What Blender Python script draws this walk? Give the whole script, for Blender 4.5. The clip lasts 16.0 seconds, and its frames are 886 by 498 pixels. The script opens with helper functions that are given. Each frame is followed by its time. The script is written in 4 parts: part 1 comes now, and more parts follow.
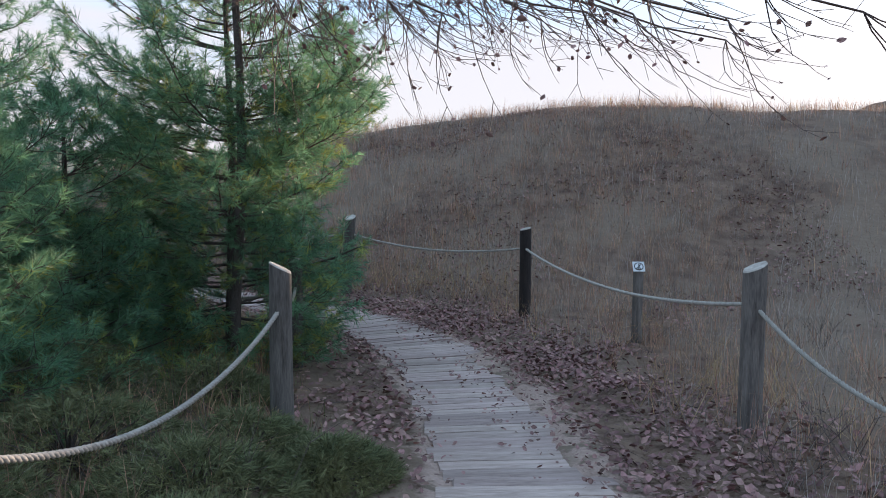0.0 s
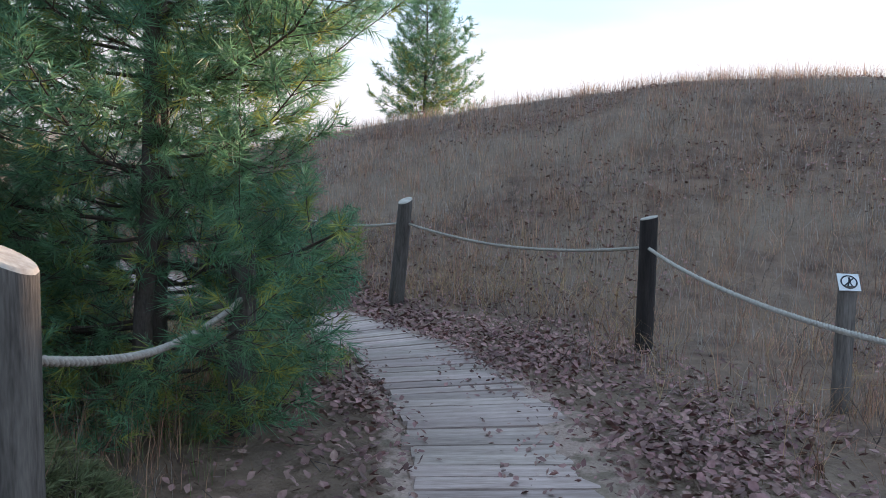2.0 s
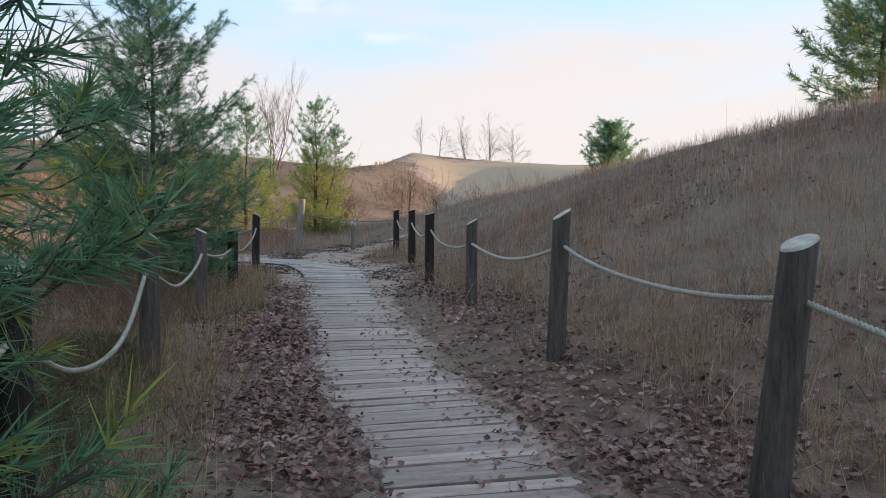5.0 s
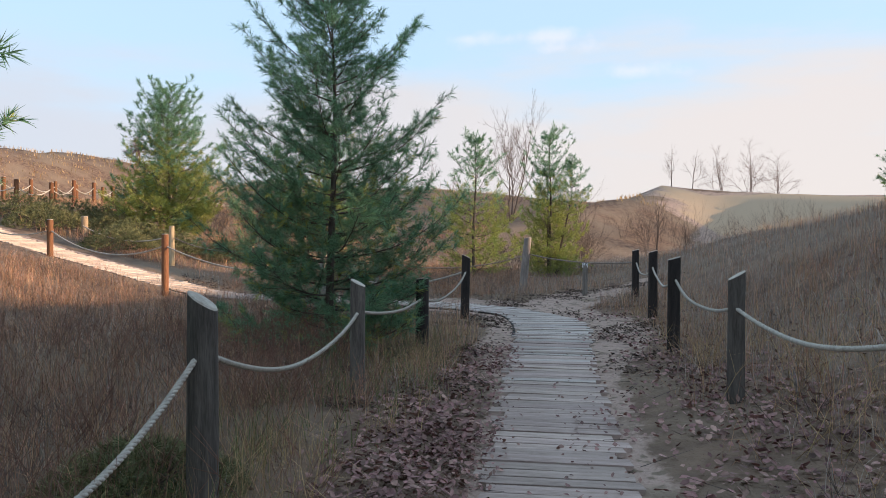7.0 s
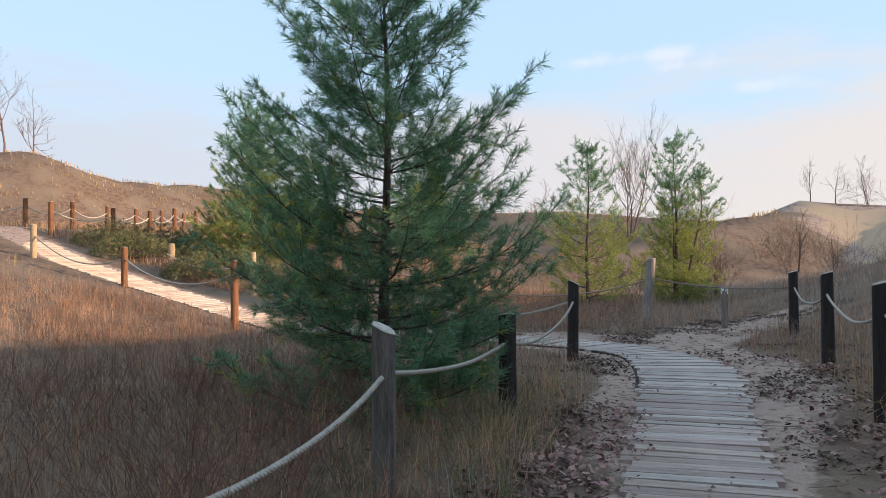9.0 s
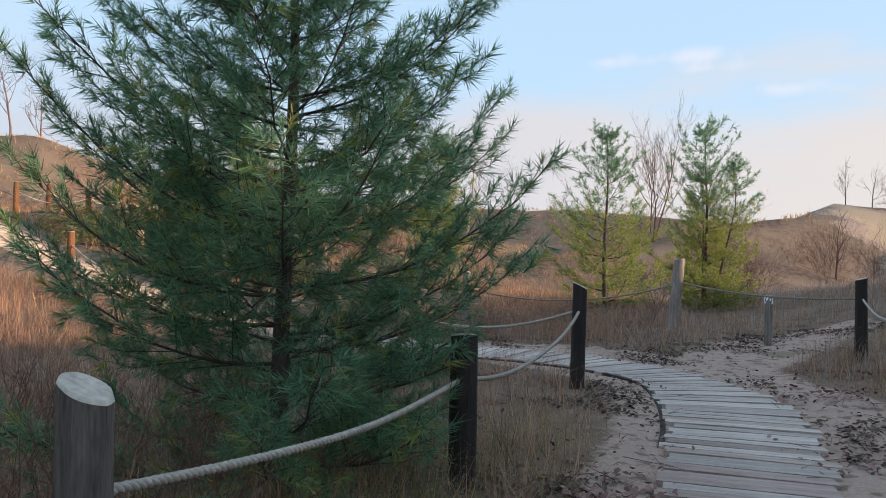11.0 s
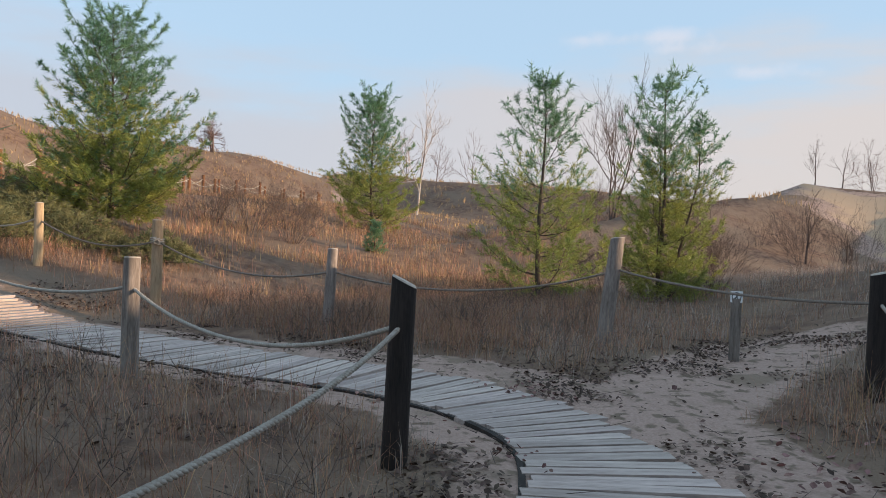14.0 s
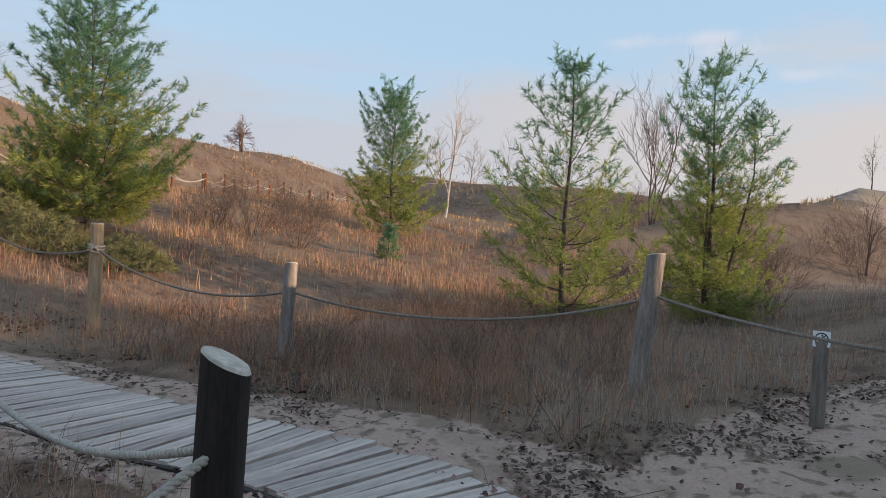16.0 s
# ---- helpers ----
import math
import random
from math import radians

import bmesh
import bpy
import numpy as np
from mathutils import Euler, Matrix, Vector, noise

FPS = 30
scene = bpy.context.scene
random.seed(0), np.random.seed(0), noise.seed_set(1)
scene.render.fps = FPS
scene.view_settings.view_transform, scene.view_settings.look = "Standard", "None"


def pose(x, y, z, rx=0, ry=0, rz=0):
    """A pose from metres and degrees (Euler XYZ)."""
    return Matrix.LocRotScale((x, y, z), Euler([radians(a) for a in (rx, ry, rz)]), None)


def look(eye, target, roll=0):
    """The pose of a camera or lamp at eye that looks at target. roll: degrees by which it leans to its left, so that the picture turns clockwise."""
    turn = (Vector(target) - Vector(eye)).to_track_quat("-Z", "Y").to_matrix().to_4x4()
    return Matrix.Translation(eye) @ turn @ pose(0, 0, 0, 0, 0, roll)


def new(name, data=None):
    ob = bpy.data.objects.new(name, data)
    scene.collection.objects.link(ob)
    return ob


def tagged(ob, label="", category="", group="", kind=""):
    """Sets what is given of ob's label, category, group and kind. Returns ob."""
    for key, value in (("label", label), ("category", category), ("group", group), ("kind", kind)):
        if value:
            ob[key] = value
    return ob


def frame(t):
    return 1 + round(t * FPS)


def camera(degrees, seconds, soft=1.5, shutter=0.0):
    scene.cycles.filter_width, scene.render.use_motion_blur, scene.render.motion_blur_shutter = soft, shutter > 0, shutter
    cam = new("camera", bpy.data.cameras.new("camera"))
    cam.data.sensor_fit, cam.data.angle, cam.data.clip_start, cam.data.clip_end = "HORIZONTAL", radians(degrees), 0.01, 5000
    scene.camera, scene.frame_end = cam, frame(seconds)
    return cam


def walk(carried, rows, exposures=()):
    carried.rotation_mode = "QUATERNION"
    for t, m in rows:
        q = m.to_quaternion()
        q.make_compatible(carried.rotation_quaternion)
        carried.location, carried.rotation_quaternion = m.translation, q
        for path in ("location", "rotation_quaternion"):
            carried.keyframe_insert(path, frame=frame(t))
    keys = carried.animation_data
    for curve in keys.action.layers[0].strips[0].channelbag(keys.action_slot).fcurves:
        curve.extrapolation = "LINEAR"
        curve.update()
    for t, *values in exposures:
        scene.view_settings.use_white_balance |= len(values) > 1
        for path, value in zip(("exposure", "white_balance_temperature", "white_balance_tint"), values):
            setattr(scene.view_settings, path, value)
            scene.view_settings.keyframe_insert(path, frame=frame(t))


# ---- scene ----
cam = camera(60.4, 16.0, soft=0.9)
PATH = [
    (0, (0.928, 0.299, 1.819), (0.633, 2.27, 1.648), 0.2),
    (0.5, (0.881, 1.128, 1.731), (0.552, 3.091, 1.542), 1.0),
    (1, (0.91, 1.952, 1.636), (0.548, 3.91, 1.453), 0.9),
    (1.5, (0.827, 2.786, 1.538), (0.294, 4.704, 1.351), 0.6),
    (2, (0.748, 3.629, 1.465), (0.164, 5.535, 1.298), 1.2),
    (2.5, (0.573, 4.544, 1.438), (-0.251, 6.363, 1.323), 1.6),
    (3, (0.402, 5.428, 1.373), (-0.413, 7.244, 1.176), 1.5),
    (3.5, (0.159, 6.31, 1.355), (-0.881, 8.011, 1.211), 1.1),
    (4, (-0.101, 7.165, 1.392), (-1.305, 8.754, 1.234), 0.7),
    (4.5, (-0.446, 7.91, 1.428), (-1.954, 9.218, 1.307), 0.5),
    (5, (-0.789, 8.575, 1.453), (-2.285, 9.896, 1.328), 0.5),
    (5.2, (-0.945, 8.815, 1.499), (-2.519, 10.043, 1.373), 0.4),
    (7.3, (-3.161, 10.66, 1.52), (-5.041, 11.337, 1.462), 0.7),
    (7.5, (-3.366, 10.807, 1.525), (-5.273, 11.406, 1.445), 0.5),
    (8, (-3.908, 11.19, 1.534), (-5.824, 11.755, 1.43), -1.1),
    (8.2, (-4.179, 11.3, 1.501), (-6.098, 11.859, 1.471), -1.0),
    (10.3, (-6.737, 12.484, 1.445), (-8.688, 12.92, 1.485), 0.8),
    (10.5, (-6.965, 12.624, 1.448), (-8.917, 13.058, 1.496), 1.2),
    (11, (-7.549, 12.904, 1.411), (-9.5, 13.344, 1.436), 0.9),
    (11.5, (-7.988, 13.197, 1.446), (-9.938, 13.643, 1.472), 0.1),
    (12, (-8.509, 13.58, 1.444), (-10.451, 14.057, 1.435), 0.1),
    (12.5, (-9.067, 14.006, 1.434), (-10.968, 14.625, 1.469), -0.2),
    (13, (-9.772, 14.454, 1.375), (-11.689, 15.011, 1.506), 2.4),
    (13.5, (-10.335, 14.856, 1.403), (-12.253, 15.421, 1.439), 2.1),
    (14, (-10.901, 15.259, 1.428), (-12.832, 15.778, 1.389), 2.1),
    (14.5, (-11.478, 15.612, 1.479), (-13.408, 16.132, 1.436), 2.1),
    (15, (-11.976, 15.902, 1.512), (-13.917, 16.384, 1.468), 3.8),
    (15.5, (-12.49, 16.131, 1.555), (-14.435, 16.591, 1.5), 2.9),
    (16, (-12.999, 16.38, 1.551), (-14.953, 16.803, 1.514), 2.7),
]
walk(cam, [(t, look(eye, target, roll)) for t, eye, target, roll in PATH], exposures=[(0, 0.86, 5950, 16), (3, 1.15, 6150, 16), (5, 0.83, 6500, 15), (8, 0.72, 6500, 15), (11, 0.65, 6500, 15), (14, 0.45, 6500, 15), (16, 0.38, 6500, 15)])

# ---- light ----
SUN_AZ, SUN_EL = 26.0, 8.3          # degrees to the right of +y, degrees above the horizon
sun = new("sun", bpy.data.lights.new("sun", "SUN"))
sun.data.energy, sun.data.angle, sun.data.color = 5.0, radians(0.6), (1.0, 0.75, 0.49)
_az, _el = radians(SUN_AZ), radians(SUN_EL)
SUN_DIR = Vector((math.sin(_az) * math.cos(_el), math.cos(_az) * math.cos(_el), math.sin(_el)))
sun.rotation_euler = SUN_DIR.to_track_quat("Z", "Y").to_euler()

world = bpy.data.worlds.new("sky")
scene.world = world
world.use_nodes = True


def build_sky(w):
    nt = w.node_tree
    nt.nodes.clear()
    N, L = nt.nodes.new, nt.links.new
    out, bg = N("ShaderNodeOutputWorld"), N("ShaderNodeBackground")
    sky = N("ShaderNodeTexSky")
    sky.sky_type, sky.sun_disc = "NISHITA", False
    sky.sun_elevation, sky.sun_rotation = radians(SUN_EL), radians(SUN_AZ)
    sky.air_density, sky.dust_density, sky.ozone_density = 1.0, 0.6, 1.6
    co = N("ShaderNodeTexCoord")
    sep = N("ShaderNodeSeparateXYZ")
    L(co.outputs["Generated"], sep.inputs[0])
    # flat drifting cloud layers, low over the horizon
    mp = N("ShaderNodeMapping")
    mp.inputs["Scale"].default_value = (1.6, 1.6, 7.5)
    L(co.outputs["Generated"], mp.inputs[0])
    n1 = N("ShaderNodeTexNoise")
    n1.inputs["Scale"].default_value, n1.inputs["Detail"].default_value = 1.5, 6
    n1.inputs["Roughness"].default_value = 0.55
    L(mp.outputs[0], n1.inputs["Vector"])
    band = N("ShaderNodeMapRange")
    band.interpolation_type = "SMOOTHERSTEP"
    band.inputs["From Min"].default_value, band.inputs["From Max"].default_value = 0.34, 0.02
    L(sep.outputs["Z"], band.inputs["Value"])
    add = N("ShaderNodeMath")
    add.operation = "MULTIPLY_ADD"
    add.inputs[1].default_value = 0.62
    L(band.outputs[0], add.inputs[0])
    L(n1.outputs["Fac"], add.inputs[2])
    cov = N("ShaderNodeMapRange")
    cov.interpolation_type = "SMOOTHSTEP"
    cov.inputs["From Min"].default_value, cov.inputs["From Max"].default_value = 0.56, 0.98
    cov.inputs["To Max"].default_value = 0.85
    L(add.outputs[0], cov.inputs["Value"])
    mix = N("ShaderNodeMix")
    mix.data_type = "RGBA"
    L(cov.outputs[0], mix.inputs[0])
    gain = N("ShaderNodeMix")
    gain.data_type, gain.blend_type = "RGBA", "MULTIPLY"
    gain.inputs[0].default_value = 1.0
    gain.inputs["B"].default_value = (1.0, 1.0, 1.0, 1)
    L(sky.outputs[0], gain.inputs["A"])
    veil = N("ShaderNodeMix")
    veil.data_type = "RGBA"
    veil.inputs[0].default_value = 0.72
    veil.inputs["B"].default_value = VEIL
    L(gain.outputs["Result"], veil.inputs["A"])
    L(veil.outputs["Result"], mix.inputs["A"])
    # the cloud is peach towards the sun, blue-grey away from it
    sunward = N("ShaderNodeVectorMath")
    sunward.operation = "DOT_PRODUCT"
    sunward.inputs[1].default_value = (math.sin(radians(SUN_AZ)), math.cos(radians(SUN_AZ)), 0)
    L(co.outputs["Generated"], sunward.inputs[0])
    warm = N("ShaderNodeMapRange")
    warm.interpolation_type = "SMOOTHSTEP"
    warm.inputs["From Min"].default_value, warm.inputs["From Max"].default_value = -0.75, 0.35
    L(sunward.outputs["Value"], warm.inputs["Value"])
    tint = N("ShaderNodeMix")
    tint.data_type = "RGBA"
    tint.inputs["A"].default_value, tint.inputs["B"].default_value = CLOUD_FAR, CLOUD
    L(warm.outputs[0], tint.inputs[0])
    L(tint.outputs["Result"], mix.inputs["B"])
    # three small fair-weather puffs
    ragged = N("ShaderNodeTexNoise")
    ragged.inputs["Scale"].default_value, ragged.inputs["Detail"].default_value = 22, 5
    L(co.outputs["Generated"], ragged.inputs["Vector"])
    last = mix.outputs["Result"]
    for place, size in (((-0.832, 0.497, 0.250), 0.075), ((-0.820, 0.505, 0.236), 0.075), ((-0.879, 0.405, 0.249), 0.065), ((-0.782, 0.589, 0.206), 0.07)):
        off, flat, dist = (N("ShaderNodeVectorMath") for _ in range(3))
        off.operation, flat.operation, dist.operation = "SUBTRACT", "MULTIPLY", "LENGTH"
        off.inputs[1].default_value, flat.inputs[1].default_value = place, (1, 1, 4.5)
        L(co.outputs["Generated"], off.inputs[0])
        L(off.outputs[0], flat.inputs[0])
        L(flat.outputs[0], dist.inputs[0])
        rag = N("ShaderNodeMath")
        rag.operation = "MULTIPLY_ADD"
        rag.inputs[1].default_value = 0.14
        L(ragged.outputs["Fac"], rag.inputs[0])
        L(dist.outputs["Value"], rag.inputs[2])
        puff = N("ShaderNodeMapRange")
        puff.interpolation_type = "SMOOTHSTEP"
        puff.inputs["From Min"].default_value, puff.inputs["From Max"].default_value = size + 0.05, size - 0.012
        puff.inputs["To Max"].default_value = 0.42
        L(rag.outputs[0], puff.inputs["Value"])
        over = N("ShaderNodeMix")
        over.data_type = "RGBA"
        L(puff.outputs[0], over.inputs[0])
        L(last, over.inputs["A"])
        over.inputs["B"].default_value = (5.3, 5.1, 5.2, 1)
        last = over.outputs["Result"]
    L(last, bg.inputs[0])
    bg.inputs[1].default_value = SKY
    L(bg.outputs[0], out.inputs[0])


SKY = 0.12
CLOUD = (4.5, 4.1, 3.75, 1)
CLOUD_FAR = (3.45, 3.75, 4.15, 1)
VEIL = (3.5, 5.0, 6.3, 1)        # thin high haze over the whole sky
build_sky(world)

# ---- materials ----


def material(name, base, dark, scale=8.0, rough=0.85, bump=0.3, detail_scale=60.0, metal=0.0, island=0.0, objvar=0.0, stretch=(1, 1, 1), spec=0.25, trans=0.0, wear=None):
    m = bpy.data.materials.new(name)
    m.use_nodes = True
    nt = m.node_tree
    N, L = nt.nodes.new, nt.links.new
    bs = nt.nodes["Principled BSDF"]
    bs.inputs["Roughness"].default_value, bs.inputs["Metallic"].default_value = rough, metal
    bs.inputs["Specular IOR Level"].default_value = spec
    co, mp = N("ShaderNodeTexCoord"), N("ShaderNodeMapping")
    mp.inputs["Scale"].default_value = stretch
    L(co.outputs["Object"], mp.inputs[0])
    a, b = N("ShaderNodeTexNoise"), N("ShaderNodeTexNoise")
    for n, s in ((a, scale), (b, detail_scale)):
        n.inputs["Scale"].default_value, n.inputs["Detail"].default_value = s, 5
        L(mp.outputs[0], n.inputs["Vector"])
    blend = N("ShaderNodeMath")
    blend.operation = "MULTIPLY_ADD"
    L(a.outputs["Fac"], blend.inputs[0])
    blend.inputs[1].default_value = 0.6
    half = N("ShaderNodeMath")
    half.operation = "MULTIPLY"
    half.inputs[1].default_value = 0.4
    L(b.outputs["Fac"], half.inputs[0])
    L(half.outputs[0], blend.inputs[2])
    fac = N("ShaderNodeMapRange")
    fac.inputs["From Min"].default_value, fac.inputs["From Max"].default_value = 0.33, 0.67
    L(blend.outputs[0], fac.inputs["Value"])
    mix = N("ShaderNodeMix")
    mix.data_type = "RGBA"
    mix.inputs["A"].default_value, mix.inputs["B"].default_value = (*dark, 1), (*base, 1)
    L(fac.outputs[0], mix.inputs[0])
    last = mix.outputs["Result"]
    if wear:
        c = N("ShaderNodeTexNoise")
        c.inputs["Scale"].default_value, c.inputs["Detail"].default_value = wear[1], 4
        L(co.outputs["Object"], c.inputs["Vector"])
        r = N("ShaderNodeMapRange")
        r.inputs["From Min"].default_value, r.inputs["From Max"].default_value = wear[2], wear[2] + 0.12
        L(c.outputs["Fac"], r.inputs["Value"])
        w = N("ShaderNodeMix")
        w.data_type = "RGBA"
        L(r.outputs[0], w.inputs[0])
        L(last, w.inputs["A"])
        w.inputs["B"].default_value = (*wear[0], 1)
        last = w.outputs["Result"]
    if island or objvar:
        src = N("ShaderNodeNewGeometry").outputs["Random Per Island"] if island else N("ShaderNodeObjectInfo").outputs["Random"]
        r = N("ShaderNodeMapRange")
        k = island or objvar
        r.inputs["To Min"].default_value, r.inputs["To Max"].default_value = 1 - k, 1 + k
        L(src, r.inputs["Value"])
        hsv = N("ShaderNodeHueSaturation")
        L(r.outputs[0], hsv.inputs["Value"])
        hue = N("ShaderNodeMapRange")
        hue.inputs["To Min"].default_value, hue.inputs["To Max"].default_value = 0.5 - 0.035 * k, 0.5 + 0.035 * k
        wn = N("ShaderNodeTexWhiteNoise")
        wn.noise_dimensions = "1D"
        L(src, wn.inputs["W"])
        L(wn.outputs["Value"], hue.inputs["Value"])
        L(hue.outputs[0], hsv.inputs["Hue"])
        L(last, hsv.inputs["Color"])
        last = hsv.outputs["Color"]
    L(last, bs.inputs["Base Color"])
    if bump:
        bp = N("ShaderNodeBump")
        bp.inputs["Strength"].default_value, bp.inputs["Distance"].default_value = bump, 0.02
        L(blend.outputs[0], bp.inputs["Height"])
        L(bp.outputs[0], bs.inputs["Normal"])
    if trans:
        t = N("ShaderNodeBsdfTranslucent")
        L(last, t.inputs["Color"])
        ms = N("ShaderNodeMixShader")
        ms.inputs[0].default_value = trans
        L(bs.outputs[0], ms.inputs[1])
        L(t.outputs[0], ms.inputs[2])
        L(ms.outputs[0], nt.nodes["Material Output"].inputs[0])
    return m


def ground_material():
    m = bpy.data.materials.new("dune_ground")
    m.use_nodes = True
    nt = m.node_tree
    N, L = nt.nodes.new, nt.links.new
    bs = nt.nodes["Principled BSDF"]
    bs.inputs["Roughness"].default_value, bs.inputs["Specular IOR Level"].default_value = 0.95, 0.1
    co = N("ShaderNodeTexCoord")

    def noisy(scale, detail=6):
        n = N("ShaderNodeTexNoise")
        n.inputs["Scale"].default_value, n.inputs["Detail"].default_value = scale, detail
        L(co.outputs["Object"], n.inputs["Vector"])
        return n.outputs["Fac"]

    def ramp(v, lo, hi):
        r = N("ShaderNodeMapRange")
        r.inputs["From Min"].default_value, r.inputs["From Max"].default_value = lo, hi
        L(v, r.inputs["Value"])
        return r.outputs[0]

    def mix(f, a, b):
        x = N("ShaderNodeMix")
        x.data_type = "RGBA"
        L(f, x.inputs[0])
        for s, v in (("A", a), ("B", b)):
            if isinstance(v, tuple):
                x.inputs[s].default_value = (*v, 1)
            else:
                L(v, x.inputs[s])
        return x.outputs["Result"]

    def math2(op, a, b):
        x = N("ShaderNodeMath")
        x.operation = op
        for i, v in enumerate((a, b)):
            if isinstance(v, (int, float)):
                x.inputs[i].default_value = v
            else:
                L(v, x.inputs[i])
        return x.outputs[0]

    big, mid, fine = noisy(0.35), noisy(3.0), noisy(45.0)
    soil = mix(ramp(mid, 0.35, 0.65), (0.125, 0.08, 0.06), (0.235, 0.155, 0.11))
    soil = mix(ramp(big, 0.42, 0.62), soil, (0.23, 0.165, 0.12))
    sand = mix(ramp(fine, 0.3, 0.7), (0.365, 0.255, 0.205), (0.475, 0.335, 0.275))
    sand = mix(ramp(noisy(6.0, 8), 0.54, 0.62), sand, (0.21, 0.155, 0.115))
    sand = mix(ramp(noisy(1.1), 0.56, 0.66), sand, (0.27, 0.20, 0.15))
    at = N("ShaderNodeAttribute")
    at.attribute_name = "sand"
    sand = mix(ramp(at.outputs["Fac"], 1.0, 1.2), sand, (0.47, 0.335, 0.225))
    msk = math2("ADD", at.outputs["Fac"], math2("MULTIPLY", math2("SUBTRACT", mid, 0.5), 0.9))
    msk = math2("ADD", msk, math2("MULTIPLY", math2("SUBTRACT", noisy(14.0), 0.5), 0.5))
    L(mix(ramp(msk, 0.42, 0.62), soil, sand), bs.inputs["Base Color"])
    bp = N("ShaderNodeBump")
    bp.inputs["Strength"].default_value, bp.inputs["Distance"].default_value = 0.8, 0.07
    L(math2("ADD", noisy(7.0), math2("MULTIPLY", fine, 0.25)), bp.inputs["Height"])
    L(bp.outputs[0], bs.inputs["Normal"])
    return m


M_GROUND = ground_material()
M_PLANK = material("weathered_plank", (0.52, 0.395, 0.345), (0.27, 0.195, 0.165), scale=3, detail_scale=14, stretch=(1, 9, 9), objvar=0.22, rough=0.9, bump=0.35, wear=((0.40, 0.34, 0.27), 2.2, 0.58))
M_PLANK_SILVER = material("silvered_plank", (0.57, 0.475, 0.425), (0.30, 0.24, 0.21), scale=3, detail_scale=14, stretch=(1, 9, 9), objvar=0.2, rough=0.9, bump=0.35, wear=((0.40, 0.33, 0.27), 2.0, 0.62))
M_STRINGER = material("dark_stringer", (0.055, 0.045, 0.04), (0.02, 0.017, 0.015), scale=6)
M_POST_LIGHT = material("silvered_post", (0.31, 0.265, 0.235), (0.11, 0.09, 0.078), scale=4, detail_scale=22, stretch=(6, 6, 0.7), objvar=0.2, bump=0.5, wear=((0.07, 0.055, 0.048), 2.4, 0.6))
M_POST = material("weathered_post", (0.19, 0.16, 0.14), (0.055, 0.045, 0.04), scale=4, detail_scale=22, stretch=(6, 6, 0.7), objvar=0.25, bump=0.5)
M_POST_DARK = material("tarred_post", (0.045, 0.034, 0.03), (0.012, 0.010, 0.010), scale=4, detail_scale=22, stretch=(6, 6, 0.7), rough=0.7, bump=0.5, wear=((0.16, 0.10, 0.065), 3.0, 0.66))
# pale warm tone puts the sunlight on the far posts into their wood
M_POST_SUNLIT = material("sunlit_pale_post", (0.50, 0.37, 0.24), (0.27, 0.19, 0.12), scale=4, detail_scale=22, stretch=(6, 6, 0.7), objvar=0.15, bump=0.4)
M_POST_BROWN = material("brown_post", (0.26, 0.115, 0.055), (0.12, 0.05, 0.028), scale=4, detail_scale=22, stretch=(6, 6, 0.7), objvar=0.15, bump=0.4)
M_ENDGRAIN = material("end_grain", (0.58, 0.52, 0.45), (0.30, 0.25, 0.21), scale=12, detail_scale=50, bump=0.3, objvar=0.15)
M_ROPE = material("weathered_rope", (0.50, 0.45, 0.39), (0.30, 0.26, 0.22), scale=30, detail_scale=160, bump=0.4, objvar=0.1, rough=0.95)
M_ROPE_DARK = material("greyed_rope", (0.33, 0.28, 0.24), (0.18, 0.15, 0.125), scale=30, detail_scale=160, bump=0.4, objvar=0.1, rough=0.95)
M_NEEDLE = material("pine_needle", (0.195, 0.335, 0.165), (0.105, 0.23, 0.14), scale=1.6, detail_scale=9, bump=0, island=0.5, rough=0.42, trans=0.55, spec=0.5)
# yellow of old needles; on the far pines also sunlight put into the colour
M_NEEDLE_OLD_SUNLIT = material("old_and_sunlit_needle", (0.40, 0.39, 0.10), (0.20, 0.28, 0.085), scale=1.1, detail_scale=7, bump=0, island=0.4, rough=0.55, trans=0.4)
M_BARK = material("pine_bark", (0.13, 0.10, 0.085), (0.05, 0.038, 0.032), scale=8, detail_scale=40, stretch=(3, 3, 1), bump=0.6)
M_TWIG = material("bare_twig", (0.17, 0.125, 0.105), (0.075, 0.055, 0.048), scale=8, detail_scale=40, bump=0.2)
M_STALK = material("red_stalk", (0.27, 0.14, 0.095), (0.12, 0.06, 0.045), scale=3, detail_scale=20, bump=0.1)
M_BIRCH = material("pale_birch_bark", (0.55, 0.50, 0.46), (0.26, 0.22, 0.20), scale=6, detail_scale=30, bump=0.2)
M_GRASS_BROWN = material("dry_russet_grass", (0.50, 0.295, 0.185), (0.30, 0.165, 0.11), scale=0.5, detail_scale=4, bump=0, island=0.6, trans=0.25)
M_GRASS_GREY = material("dry_grey_grass", (0.42, 0.35, 0.30), (0.22, 0.175, 0.15), scale=0.5, detail_scale=4, bump=0, island=0.6, trans=0.25)
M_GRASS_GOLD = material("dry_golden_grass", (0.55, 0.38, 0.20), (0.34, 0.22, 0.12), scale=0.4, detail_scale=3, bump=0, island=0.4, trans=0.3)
M_GRASS_GREEN = material("green_grass", (0.21, 0.22, 0.09), (0.11, 0.13, 0.06), scale=0.8, detail_scale=5, bump=0, island=0.45, trans=0.25)
M_LEAF = material("fallen_leaf", (0.39, 0.225, 0.195), (0.125, 0.062, 0.055), scale=1.2, detail_scale=30, bump=0.1, island=0.45, rough=0.75)
